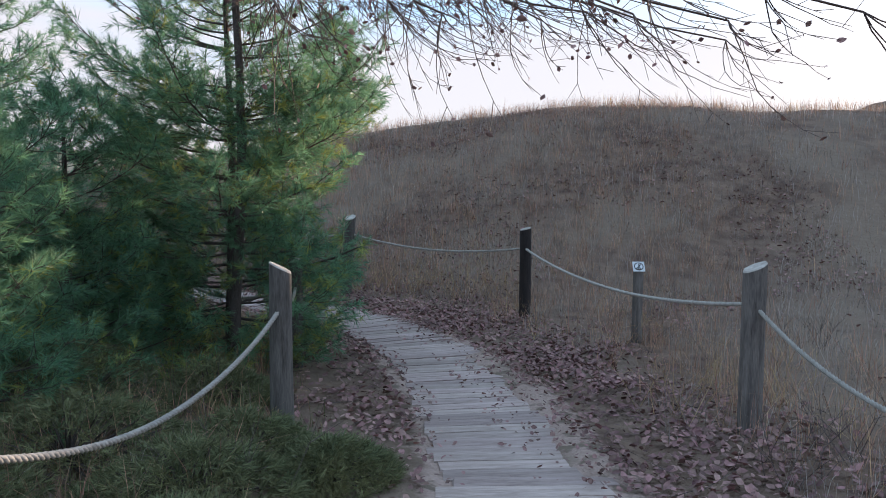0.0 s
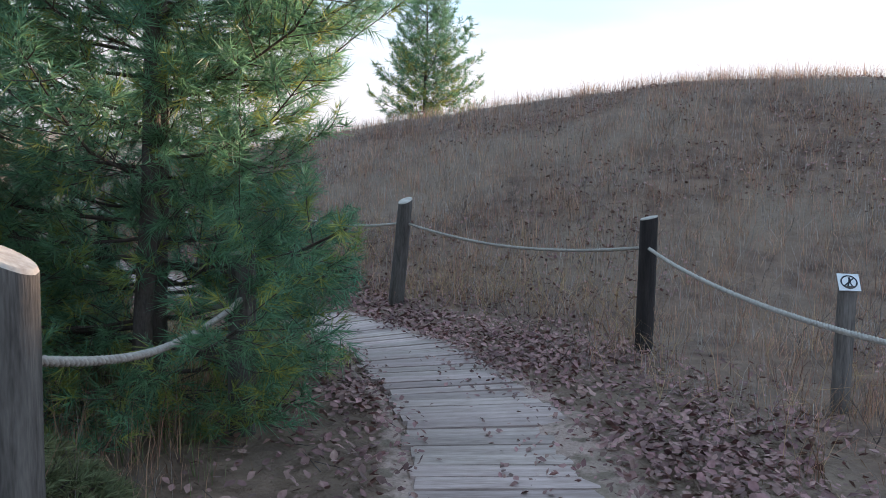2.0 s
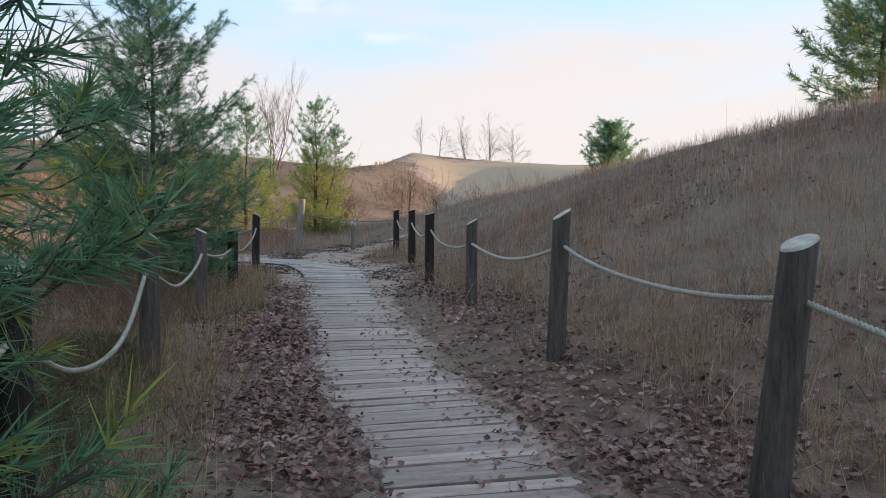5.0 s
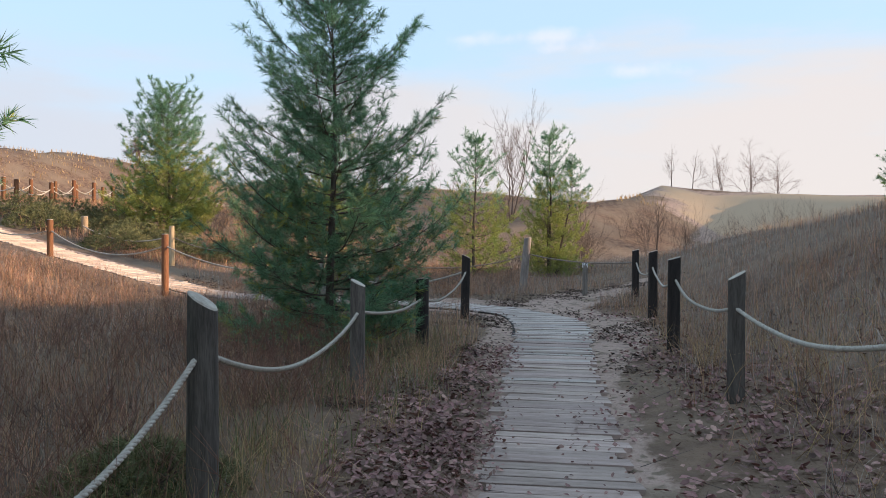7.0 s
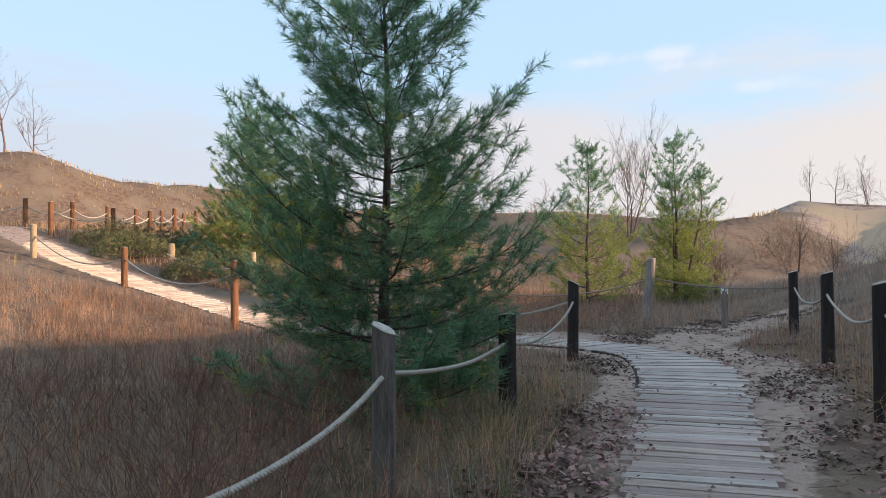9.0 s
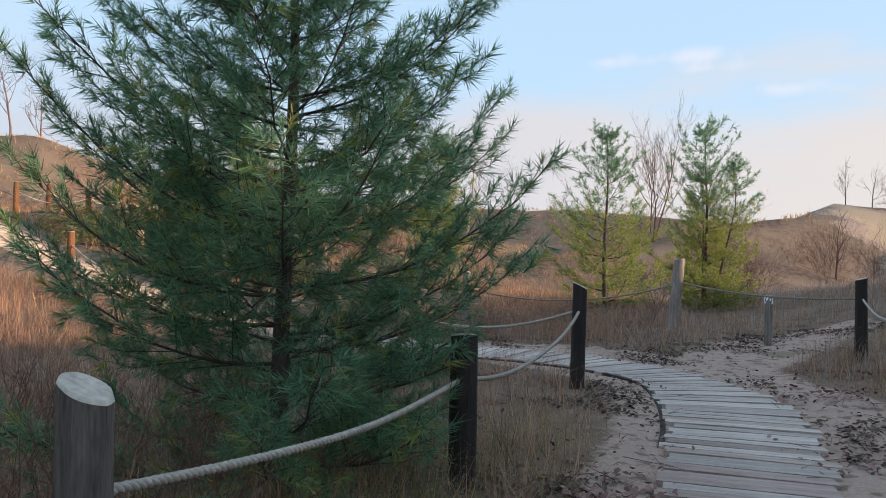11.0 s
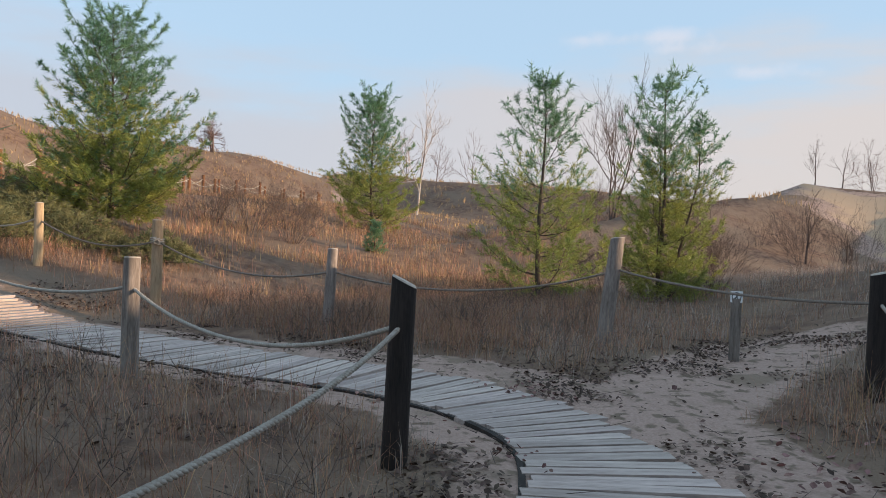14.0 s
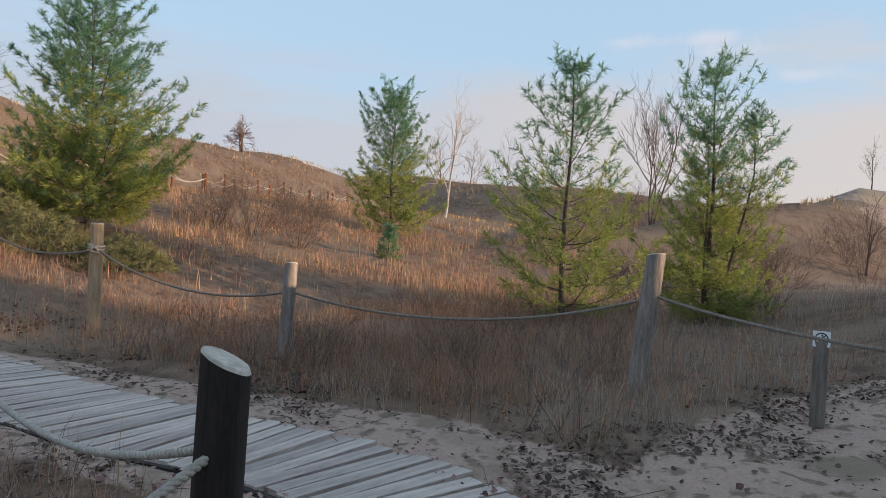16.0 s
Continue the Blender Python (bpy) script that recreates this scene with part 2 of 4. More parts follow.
M_DEBRIS = material("dark_debris", (0.16, 0.105, 0.08), (0.06, 0.04, 0.032), scale=2, detail_scale=30, bump=0.1, island=0.5, rough=0.85)
M_JUNIPER = material("juniper_spray", (0.22, 0.20, 0.09), (0.10, 0.12, 0.055), scale=1.0, detail_scale=6, bump=0, island=0.45, rough=0.7)
M_SIGN = material("white_sign", (0.78, 0.77, 0.76), (0.66, 0.65, 0.65), scale=5, bump=0.02, rough=0.45)
M_INK = material("black_sign_print", (0.02, 0.02, 0.03), (0.012, 0.012, 0.016), scale=5, bump=0.0, rough=0.5)
M_FARTREE = material("far_twigs", (0.22, 0.15, 0.13), (0.12, 0.085, 0.075), scale=0.5, bump=0)

# ---- building helpers ----


def part(name, data, mat, parent=None, label=""):
    """One mesh object of a bmesh or a mesh, under a thing or a part."""
    me = data
    if isinstance(data, bmesh.types.BMesh):
        me = bpy.data.meshes.new(name)
        data.to_mesh(me)
        data.free()
    if mat and not me.materials:
        me.materials.append(mat)
    ob = new(name, me)
    if parent:
        ob.parent = parent
    if label:
        ob["label"] = label
    return ob


def fast_mesh(name, verts, faces, smooth=False):
    """A mesh of n-sided faces from arrays."""
    me = bpy.data.meshes.new(name)
    v, f = np.asarray(verts, np.float32), np.asarray(faces, np.int32)
    k = f.shape[1]
    me.vertices.add(len(v))
    me.vertices.foreach_set("co", v.ravel())
    me.loops.add(f.size)
    me.loops.foreach_set("vertex_index", f.ravel())
    me.polygons.add(len(f))
    me.polygons.foreach_set("loop_start", np.arange(0, f.size, k, dtype=np.int32))
    me.polygons.foreach_set("use_smooth", np.full(len(f), smooth))
    me.update(calc_edges=True)
    return me


def unit(a):
    return a / np.maximum(np.linalg.norm(a, axis=-1, keepdims=True), 1e-9)


def frame_of(d):
    """Two unit vectors across each direction."""
    ref = np.where(np.abs(d[:, 2:3]) < 0.9, np.array([[0, 0, 1.0]]), np.array([[1.0, 0, 0]]))
    u = unit(np.cross(d, ref))
    return u, np.cross(d, u)


def tubes(name, segs, sides=4):
    """Tapered prisms along segments: rows of x0 y0 z0 x1 y1 z1 r0 r1."""
    s = np.asarray(segs, float)
    p, q, r0, r1 = s[:, :3], s[:, 3:6], s[:, 6:7], s[:, 7:8]
    u, w = frame_of(unit(q - p))
    n, vs = len(s), []
    for base, r in ((p, r0), (q, r1)):
        for k in range(sides):
            a = 2 * math.pi * k / sides
            vs.append(base + r * (u * math.cos(a) + w * math.sin(a)))
    v = np.stack(vs, 1).reshape(-1, 3)
    o = np.arange(n)[:, None] * 2 * sides
    fs = [np.concatenate([o + k, o + (k + 1) % sides, o + sides + (k + 1) % sides, o + sides + k], 1) for k in range(sides)]
    return fast_mesh(name, v, np.concatenate(fs), True)


def swept(points, radius, sides=6):
    """A tube along a smooth line of points, as vertices and quads."""
    p = np.asarray(points, float)
    d = unit(np.gradient(p, axis=0))
    u = unit(np.cross(d, np.array([[0.01, 0.02, 1.0]])))
    w = np.cross(d, u)
    n = len(p)
    a = np.arange(sides) * 2 * math.pi / sides
    v = p[:, None] + radius * (np.cos(a)[None, :, None] * u[:, None] + np.sin(a)[None, :, None] * w[:, None])
    i, k = np.meshgrid(np.arange(n - 1), np.arange(sides), indexing="ij")
    f = np.stack([i * sides + k, i * sides + (k + 1) % sides, (i + 1) * sides + (k + 1) % sides, (i + 1) * sides + k], -1).reshape(-1, 4)
    return v.reshape(-1, 3), f


def smooth(a, b, x):
    t = np.clip((x - a) / (b - a), 0, 1)
    return t * t * (3 - 2 * t)


_lat = np.random.RandomState(7).rand(256, 256)


def vnoise(x, y):
    """Smooth value noise, 0 to 1."""
    x, y = np.asarray(x, float), np.asarray(y, float)
    i, j = np.floor(x).astype(int), np.floor(y).astype(int)
    fx, fy = x - i, y - j
    fx, fy = fx * fx * (3 - 2 * fx), fy * fy * (3 - 2 * fy)
    g = lambda a, b: _lat[a % 256, b % 256]
    return (g(i, j) * (1 - fx) + g(i + 1, j) * fx) * (1 - fy) + (g(i, j + 1) * (1 - fx) + g(i + 1, j + 1) * fx) * fy


def fbm(x, y, o=3):
    return sum(vnoise(x * 2 ** k + 17 * k, y * 2 ** k + 31 * k) / 2 ** k for k in range(o)) / sum(1 / 2 ** k for k in range(o))


def along(x, y, line):
    """Distance to a polyline, with its third value (and more) at the nearest place, and the side (positive to its left)."""
    x, y = np.asarray(x, float), np.asarray(y, float)
    best, val, side = np.full(x.shape, 1e9), np.zeros(x.shape), np.zeros(x.shape)
    for a, b in zip(line, line[1:]):
        dx, dy = b[0] - a[0], b[1] - a[1]
        t = np.clip(((x - a[0]) * dx + (y - a[1]) * dy) / (dx * dx + dy * dy), 0, 1)
        d = np.hypot(x - a[0] - t * dx, y - a[1] - t * dy)
        near = d < best
        best = np.where(near, d, best)
        if len(a) > 2:
            val = np.where(near, a[2] + t * (b[2] - a[2]), val)
        side = np.where(near, dx * (y - a[1]) - dy * (x - a[0]), side)
    return best, val, side


# ---- the land ----
# centre line of the boardwalk, with its width
WALK = [(0.98, -3.0, 1.1), (0.95, 1.5, 1.05), (0.84, 4.25, 1.02), (0.30, 6.4, 1.02), (-0.42, 8.2, 1.02), (-1.45, 9.75, 1.0), (-2.7, 10.75, 0.98), (-4.05, 11.5, 0.96),
        (-6.3, 12.6, 0.96), (-8.35, 13.8, 0.98), (-9.6, 14.55, 1.0), (-11.8, 15.85, 1.08), (-13.3, 16.8, 1.2), (-14.6, 17.4, 1.2), (-15.8, 17.6, 1.0), (-17.0, 17.35, 1.1),
        (-18.1, 16.6, 1.2), (-19.0, 15.5, 1.25), (-20.2, 14.3, 1.2), (-21.8, 12.9, 1.15), (-24.0, 10.7, 1.1), (-26.0, 8.6, 1.05), (-28.0, 6.9, 1.0), (-31.0, 5.2, 1.0)]
TRAIL = [(-16.4, 18.4), (-17.6, 19.8), (-18.9, 21.6), (-19.6, 23.0)]
# crest lines: place and height
# past x = 13, out of view, CREST is raised to block the low sun
CREST = [(-38, 40, 0.2), (-27, 34.6, 0.9), (-21.5, 32, 1.85), (-17, 30, 2.35), (-12, 27.6, 2.65), (-8.7, 26.1, 3.1), (-5, 24.6, 3.3), (-2, 24, 3.65), (1, 23.4, 4.02), (4.4, 23.1, 4.08), (6.4, 23, 3.85), (12.2, 23.8, 3.65), (15, 24.8, 5.6), (19, 26, 6.4), (30, 29, 7), (60, 36, 6)]
DUNE_FOOT = (-51.6, 55.5)            # foot of the fold between the two faces of the sand dune
DUNE_RIGHT, DUNE_AWAY = (0.676, 0.737), (-0.737, 0.676)
BACK = [(-110, 30, 9.0), (-97, 37, 7.4), (-89, 43, 7.2), (-82, 49, 6.2), (-76, 54, 5.4), (-70, 59, 4.9)]
WESTHILL = [(-60, -45, 9), (-72, -20, 9.6), (-78, -8, 11.4), (-84, -2, 9.6), (-91, 4, 9.8), (-101, 17, 9.2), (-103, 26, 7.4), (-106, 33, 6.5)]


def dune_axes(x, y):
    dx, dy = x - DUNE_FOOT[0], y - DUNE_FOOT[1]
    return dx * DUNE_RIGHT[0] + dy * DUNE_RIGHT[1], dx * DUNE_AWAY[0] + dy * DUNE_AWAY[1]


def dune(x, y):
    """A sand dune hollowed by the wind: two faces meet in a fold under a grassy crest."""
    u, v = dune_axes(x, y)
    u = u + 0.5 * np.sin(v * 0.35)
    face = 0.6 + 0.25 * (v + 13) + np.where(u > 0, 0.13 * u, -0.33 * u)
    crest = 5.85 - 0.09 * np.clip(u, 0, 10) - 0.16 * np.clip(u - 12, 0, 60) - 0.42 * np.clip(-4.4 - u, 0, 60)
    crest = crest + 0.45 * np.exp(-((u + 3.4) / 1.8) ** 2) - 0.05 * np.clip(v - 9, 0, 80) + 0.25 * (fbm(u * 0.5, v * 0.1 + 3) - 0.5)
    return np.clip(-0.35 * np.log(np.exp(-np.clip(face, -8, 12) / 0.35) + np.exp(-np.clip(crest, -8, 12) / 0.35)), 0, 12)


def ground(x, y):
    x, y = np.asarray(x, float), np.asarray(y, float)
    h = 0.26 * smooth(7.5, -1.5, y) * smooth(-9, -3, x)
    s = -x - 17 - 1.3 * (y - 6)
    h = h + 0.12 * np.clip(s + 3.2, 0, 22.2) + 0.035 * np.clip(s - 19, 0, 90)
    d, z, side = along(x, y, CREST)
    wide = np.where(side > 0, 30.0, 8.6 + 3.0 * smooth(-16, -4, x))
    bump = z * np.where(side > 0, 0.5 + 0.5 * np.cos(np.pi * np.clip(d / wide, 0, 1)), (0.5 + 0.5 * np.cos(np.pi * np.clip(d / wide, 0, 1))) ** 0.85)
    h = np.maximum(h, 0) + bump
    hills = [dune(x, y)]
    for line, w in ((BACK, 24.0), (WESTHILL, 24.0)):
        d, z, side = along(x, y, line)
        hills.append(z * (0.5 + 0.5 * np.cos(np.pi * np.clip(d / w, 0, 1))))
    k = 0.45
    for hill in hills:
        h = np.log(np.exp(np.clip(h, -20, 60) / k) + np.exp(np.clip(hill, -20, 60) / k) - 1) * k
    dw, _, _ = along(x, y, WALK)
    off = smooth(0.5, 2.5, dw)
    h = h + off * ((fbm(x * 0.22, y * 0.22) - 0.5) * 0.35 + (fbm(x * 1.3, y * 1.3) - 0.5) * 0.10)
    far = smooth(12, 60, np.hypot(x + 9, y - 11))
    du, dv = dune_axes(x, y)
    far = far * (1 - smooth(-9, -5, du) * smooth(-18, -12, dv))
    h = h + far * (fbm(x * 0.06 + 5, y * 0.06) - 0.5) * 0.9
    # the sand lies a little under the boards, and level with them here and there
    h = h - 0.045 + smooth(0.2, 0.8, dw) * 0.04 + 0.03 * fbm(x * 2.2, y * 2.2, 2)
    h = h + 0.075 * (fbm(x * 2.6 + 40, y * 2.6, 2) - 0.5) * smooth(0.6, 1.0, dw) * smooth(-9, -12, x) * smooth(-32, -26, x)
    drift = smooth(0.15, 0.5, dw) * smooth(0.9, 0.5, dw) * smooth(10, 7.5, y) * smooth(-2, -0.5, x)
    h = h + np.where(along(x, y, WALK)[2] < 0, 0.075, 0.03) * drift * (0.4 + 0.9 * fbm(x * 1.5, y * 1.5))
    return h


def ground1(x, y):
    return float(ground(np.array([x]), np.array([y]))[0])


def sand_amount(x, y):
    d, _, side = along(x, y, WALK)
    junction = smooth(-9, -12.5, x) * (0.12 + 0.88 * smooth(-23, -19, x))
    right = np.where(side < 0, 1.0, 0.0)
    reach = 0.38 + right * (0.12 + junction * 0.85) + (1 - right) * junction * 0.45
    a = smooth(reach + 0.5, reach - 0.1, d)
    t, _, _ = along(x, y, TRAIL)
    a = np.maximum(a, smooth(1.15, 0.45, t))
    u, v = dune_axes(x, y)
    edge = u + 6.6 - 0.33 * np.clip(4 - v, -4, 30) + 1.2 * (fbm(x * 0.5, y * 0.5) - 0.5)
    a = np.maximum(a, 1.3 * smooth(0, 1.0, edge) * smooth(26, 20, u) * smooth(-16, -13.5, v) * smooth(9, 6, v + 0.55 * np.clip(u, 0, 20) + 1.6 * np.exp(-((u + 3.0) / 2.2) ** 2)))
    p, _, _ = along(x, y, [(-31, 5.2), (-33.6, 3.4), (-36.4, 5.9), (-39.6, 7.1), (-45, 8.7), (-52, 10.7), (-60, 13.2), (-68, 15.4), (-82, 21.5), (-95, 27)])
    a = np.maximum(a, smooth(0.95, 0.4, p))
    a = np.maximum(a, 0.75 * smooth(0.60, 0.75, fbm(x * 0.35 + 9, y * 0.35)) * smooth(3, 6, x) * smooth(10, 13, y))
    return a


def axis(lo, hi, step, far):
    mid = np.arange(lo, hi + step, step)
    g, out = step, []
    while sum(out) < far:
        g *= 1.09
        out.append(g)
    c = np.cumsum(out)
    return np.concatenate([lo - c[::-1], mid, mid[-1] + c])


def build_ground():
    xs, ys = axis(-27, 6, 0.16, 1500), axis(0, 24, 0.16, 1500)
    X, Y = np.meshgrid(xs, ys, indexing="ij")
    Z = ground(X, Y)
    n, m = X.shape
    v = np.stack([X, Y, Z], -1).reshape(-1, 3)
    i, j = np.meshgrid(np.arange(n - 1), np.arange(m - 1), indexing="ij")
    k = (i * m + j).ravel()
    me = fast_mesh("ground", v, np.stack([k, k + m, k + m + 1, k + 1], 1), True)
    at = me.attributes.new("sand", "FLOAT", "POINT")
    at.data.foreach_set("value", sand_amount(X, Y).ravel().astype(np.float32))
    tagged(part("ground", me, M_GROUND), "sandy dune ground with brown soil and footworn sand", "ground", kind="structure")


build_ground()

# ---- posts and ropes ----


def make_post(x, y, top, r=0.078, mat=None, lean=(0, 0), cut=22, turn=0.0, label="", group="rope fence posts"):
    """A round fence post with a slanting sawn top."""
    rnd = random.Random(int(x * 977 + y * 331))
    zg = ground1(x, y)
    base = new("fence_post")
    h = top - zg
    base.location = (x - lean[0] * h, y - lean[1] * h, zg)
    sides = 20
    bm = bmesh.new()
    slope = math.tan(radians(cut))
    rings = []
    levels = [-0.35, 0.0, h * 0.3, h * 0.6, h * 0.85, 1.0]
    ph = [rnd.uniform(0, 6.28) for _ in range(3)]

    def rad(a, z):
        return r * (1.04 - 0.07 * max(z, 0) / h) * (1 + 0.025 * math.sin(2 * a + ph[0] + z * 2) + 0.02 * math.sin(5 * a + ph[1] - z * 3) + 0.012 * math.sin(9 * a + ph[2] + 4 * z))

    for li, z in enumerate(levels):
        ring = []
        for k in range(sides):
            a = 2 * math.pi * k / sides
            last = li == len(levels) - 1
            rr = rad(a, z if not last else h)
            zz = z if not last else h + rr * math.cos(a - turn) * slope - 0.012
            ring.append(bm.verts.new((rr * math.cos(a) + lean[0] * max(zz, 0), rr * math.sin(a) + lean[1] * max(zz, 0), zz)))
        rings.append(ring)
    for a, b in zip(rings, rings[1:]):
        for k in range(sides):
            bm.faces.new((a[k], a[(k + 1) % sides], b[(k + 1) % sides], b[k])).smooth = True
    part("post_body", bm, mat or M_POST, base)
    bm = bmesh.new()
    low, up = [], []
    for k in range(sides):
        a = 2 * math.pi * k / sides
        rr = rad(a, h)
        for f, dz, ls in ((1.0, -0.012, low), (0.93, 0.0, up)):
            q = rr * f
            zz = h + q * math.cos(a - turn) * slope + dz
            ls.append(bm.verts.new((q * math.cos(a) + lean[0] * zz, q * math.sin(a) + lean[1] * zz, zz)))
    for k in range(sides):
        bm.faces.new((low[k], low[(k + 1) % sides], up[(k + 1) % sides], up[k])).smooth = True
    bm.faces.new(up)
    part("sawn_top", bm, M_ENDGRAIN, base, "pale sawn end grain")
    tagged(base, label or "weathered grey round wooden fence post with slanted sawn top", "fence post", group)
    return base


ROPE_DROP = 0.27


def make_rope(a, b, sag, fine=True, r=0.017, drop_a=ROPE_DROP, drop_b=ROPE_DROP, mat=None):
    """A three-strand rope hanging between two posts (x, y, top)."""
    p, q = Vector((a[0], a[1], a[2] - drop_a)), Vector((b[0], b[1], b[2] - drop_b))
    length = (q - p).length
    n = int(length / 0.016) if fine else 14
    t = np.linspace(0, 1, n)
    line = np.outer(1 - t, p) + np.outer(t, q)
    line[:, 2] -= sag * 4 * t * (1 - t)
    line[:, :2] += 0.012 * np.sin(t * 9 + a[0])[:, None] * np.array([[0.5, 0.8]])
    if fine:
        d = unit(np.gradient(line, axis=0))
        u = unit(np.cross(d, np.array([[0.01, 0.02, 1.0]])))
        w = np.cross(d, u)
        V, F, o = [], [], 0
        for s in range(3):
            ang = t * length / 0.085 * 2 * math.pi + s * 2 * math.pi / 3
            v, f = swept(line + r * 0.52 * (np.cos(ang)[:, None] * u + np.sin(ang)[:, None] * w), r * 0.56, 5)
            V.append(v), F.append(f + o)
            o += len(v)
        me = fast_mesh("rope", np.concatenate(V), np.concatenate(F), True)
    else:
        v, f = swept(line, r, 5)
        me = fast_mesh("rope", v, f, True)
    tagged(part("rope", me, mat or M_ROPE), "pale weathered twisted rope sagging between fence posts", "rope", "fence ropes")


DARK = "dark tarred round wooden fence post with slanted sawn top"
GREY = "weathered grey round wooden fence post with slanted sawn top"
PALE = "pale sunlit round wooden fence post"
BROWN = "reddish brown round wooden fence post"
LM, L0, L1, P1 = (-1.0, 2.1, 1.34), (-0.91, 5.175, 1.26), (-1.61, 7.42, 1.08), (-4.15, 9.27, 1.18)
P2, P3, PK, PD = (-6.9, 10.83, 1.18), (-9.6, 12.46, 1.08), (-12.05, 14.06, 0.95), (-15.42, 16.24, 1.14)
PN, PN2, Q1, Q2 = (-18.32, 14.33, 1.12), (-21.6, 11.4, 1.5), (-24.98, 8.77, 1.86), (-27.6, 6.12, 2.52)
RM, RA, RB, RC = (3.5, 2.9, 1.2), (2.31, 5.88, 1.25), (0.51, 10.67, 1.22), (-2.36, 12.2, 1.28)
RD, RE, RF, RG, RH = (-5.0, 13.65, 1.36), (-7.63, 15.09, 1.21), (-10.56, 16.9, 1.25), (-13.46, 18.87, 1.27), (-16.34, 20.69, 1.23)
PT, M1, M2, M3, M4 = (-19.8, 19.98, 1.46), (-21.52, 16.53, 1.17), (-24.0, 13.99, 1.49), (-25.93, 11.8, 1.73), (-28.3, 9.4, 2.0)

make_post(*LM, mat=M_POST), make_post(*L0, mat=M_POST, turn=3.5, cut=27), make_post(*L1, mat=M_POST, turn=1.0, cut=18), make_post(*P1, mat=M_POST_DARK, label=DARK, turn=2.8)
make_post(*P2, mat=M_POST, turn=4.3, cut=32), make_post(*P3, mat=M_POST, turn=4.2, cut=26, r=0.068), make_post(*PK, mat=M_POST_DARK, label=DARK, r=0.085, cut=12)
make_post(*PD, mat=M_POST_DARK, label=DARK, turn=4.5, cut=26, r=0.08, lean=(-0.02, 0.03)), make_post(*PN, mat=M_POST_LIGHT, cut=4, r=0.075)
make_post(*PN2, mat=M_POST_BROWN, cut=8, label=BROWN), make_post(*Q1, mat=M_POST_BROWN, cut=6, label=BROWN), make_post(*Q2, mat=M_POST_SUNLIT, cut=8, label=PALE)
make_post(*RM, mat=M_POST), make_post(*RA, mat=M_POST, turn=0.2, cut=24, r=0.082), make_post(*RB, mat=M_POST_DARK, turn=0.4, cut=14, label=DARK)
make_post(*RC, mat=M_POST, turn=1.2, cut=24, r=0.088, lean=(0.06, 0.05)), make_post(*RD, mat=M_POST, turn=0.9, cut=32, lean=(0.02, 0.02)), make_post(*RE, mat=M_POST, turn=0.9, cut=30, r=0.07)
make_post(*RF, mat=M_POST_DARK, turn=0.9, cut=16, label=DARK), make_post(*RG, mat=M_POST_DARK, turn=0.9, cut=16, label=DARK), make_post(*RH, mat=M_POST_DARK, turn=0.9, cut=14, label=DARK)
make_post(*PT, mat=M_POST_LIGHT, cut=10, r=0.095, lean=(0.02, 0.10), label="tall leaning grey wooden corner post of the fence"), make_post(*M1, mat=M_POST_LIGHT, cut=8, r=0.075, lean=(0, 0.04))
m2_post = make_post(*M2, mat=M_POST_SUNLIT, cut=4, r=0.085, label="pale sunlit round fence post with knotted rope")
make_post(*M3, mat=M_POST_SUNLIT, cut=6, label=PALE), make_post(-29.7, 9.4, 2.05, mat=M_POST_SUNLIT, cut=4, r=0.1, label=PALE)
for a, b, sag in ((LM, L0, 0.36), (L0, L1, 0.13), (L1, P1, 0.3), (P1, P2, 0.42), (P2, P3, 0.27), (P3, PK, 0.08), (PK, PD, 0.2), (PD, PN, 0.3), (RM, RA, 0.42), (RA, RB, 0.2), (RB, RC, 0.14),
                  (RC, RD, 0.13), (RD, RE, 0.16), (RE, RF, 0.16)):
    make_rope(a, b, sag)
for a, b, sag in ((PN, PN2, 0.3), (PN2, Q1, 0.4), (Q1, Q2, 0.4), (RF, RG, 0.2), (RG, RH, 0.2), (M3, M4, 0.3)):
    make_rope(a, b, sag, fine=False)
for a, b, sag, da, db in ((RH, PT, 0.1, 0.27, 0.4), (PT, M1, 0.26, 0.42, 0.32), (M1, M2, 0.26, 0.32, 0.34), (M2, M3, 0.24, 0.34, 0.3)):
    make_rope(a, b, sag, r=0.016, drop_a=da, drop_b=db, mat=M_ROPE_DARK)


def make_knot(post, height, r):
    """A few turns of rope round a post, with a knot."""
    t = np.linspace(0, 1, 90)
    a = t * 6.28 * 3
    line = np.stack([np.cos(a) * (r + 0.014), np.sin(a) * (r + 0.014), height + 0.055 * (t - 0.5) * 2], 1)
    v, f = swept(line, 0.014, 6)
    u = np.linspace(0, 6.28, 40)
    k = np.stack([r + 0.04 + 0.022 * np.cos(2 * u), 0.045 * np.sin(3 * u), height + 0.04 * np.sin(2 * u + 0.6)], 1)
    v2, f2 = swept(k, 0.015, 6)
    part("rope_knot", fast_mesh("rope_knot", np.concatenate([v, v2]), np.concatenate([f, f2 + len(v)]), True), M_ROPE, post, "pale knotted rope wrapped round")


make_knot(m2_post, M2[2] - 0.34 - m2_post.location.z, 0.085)

# ---- small signs ----


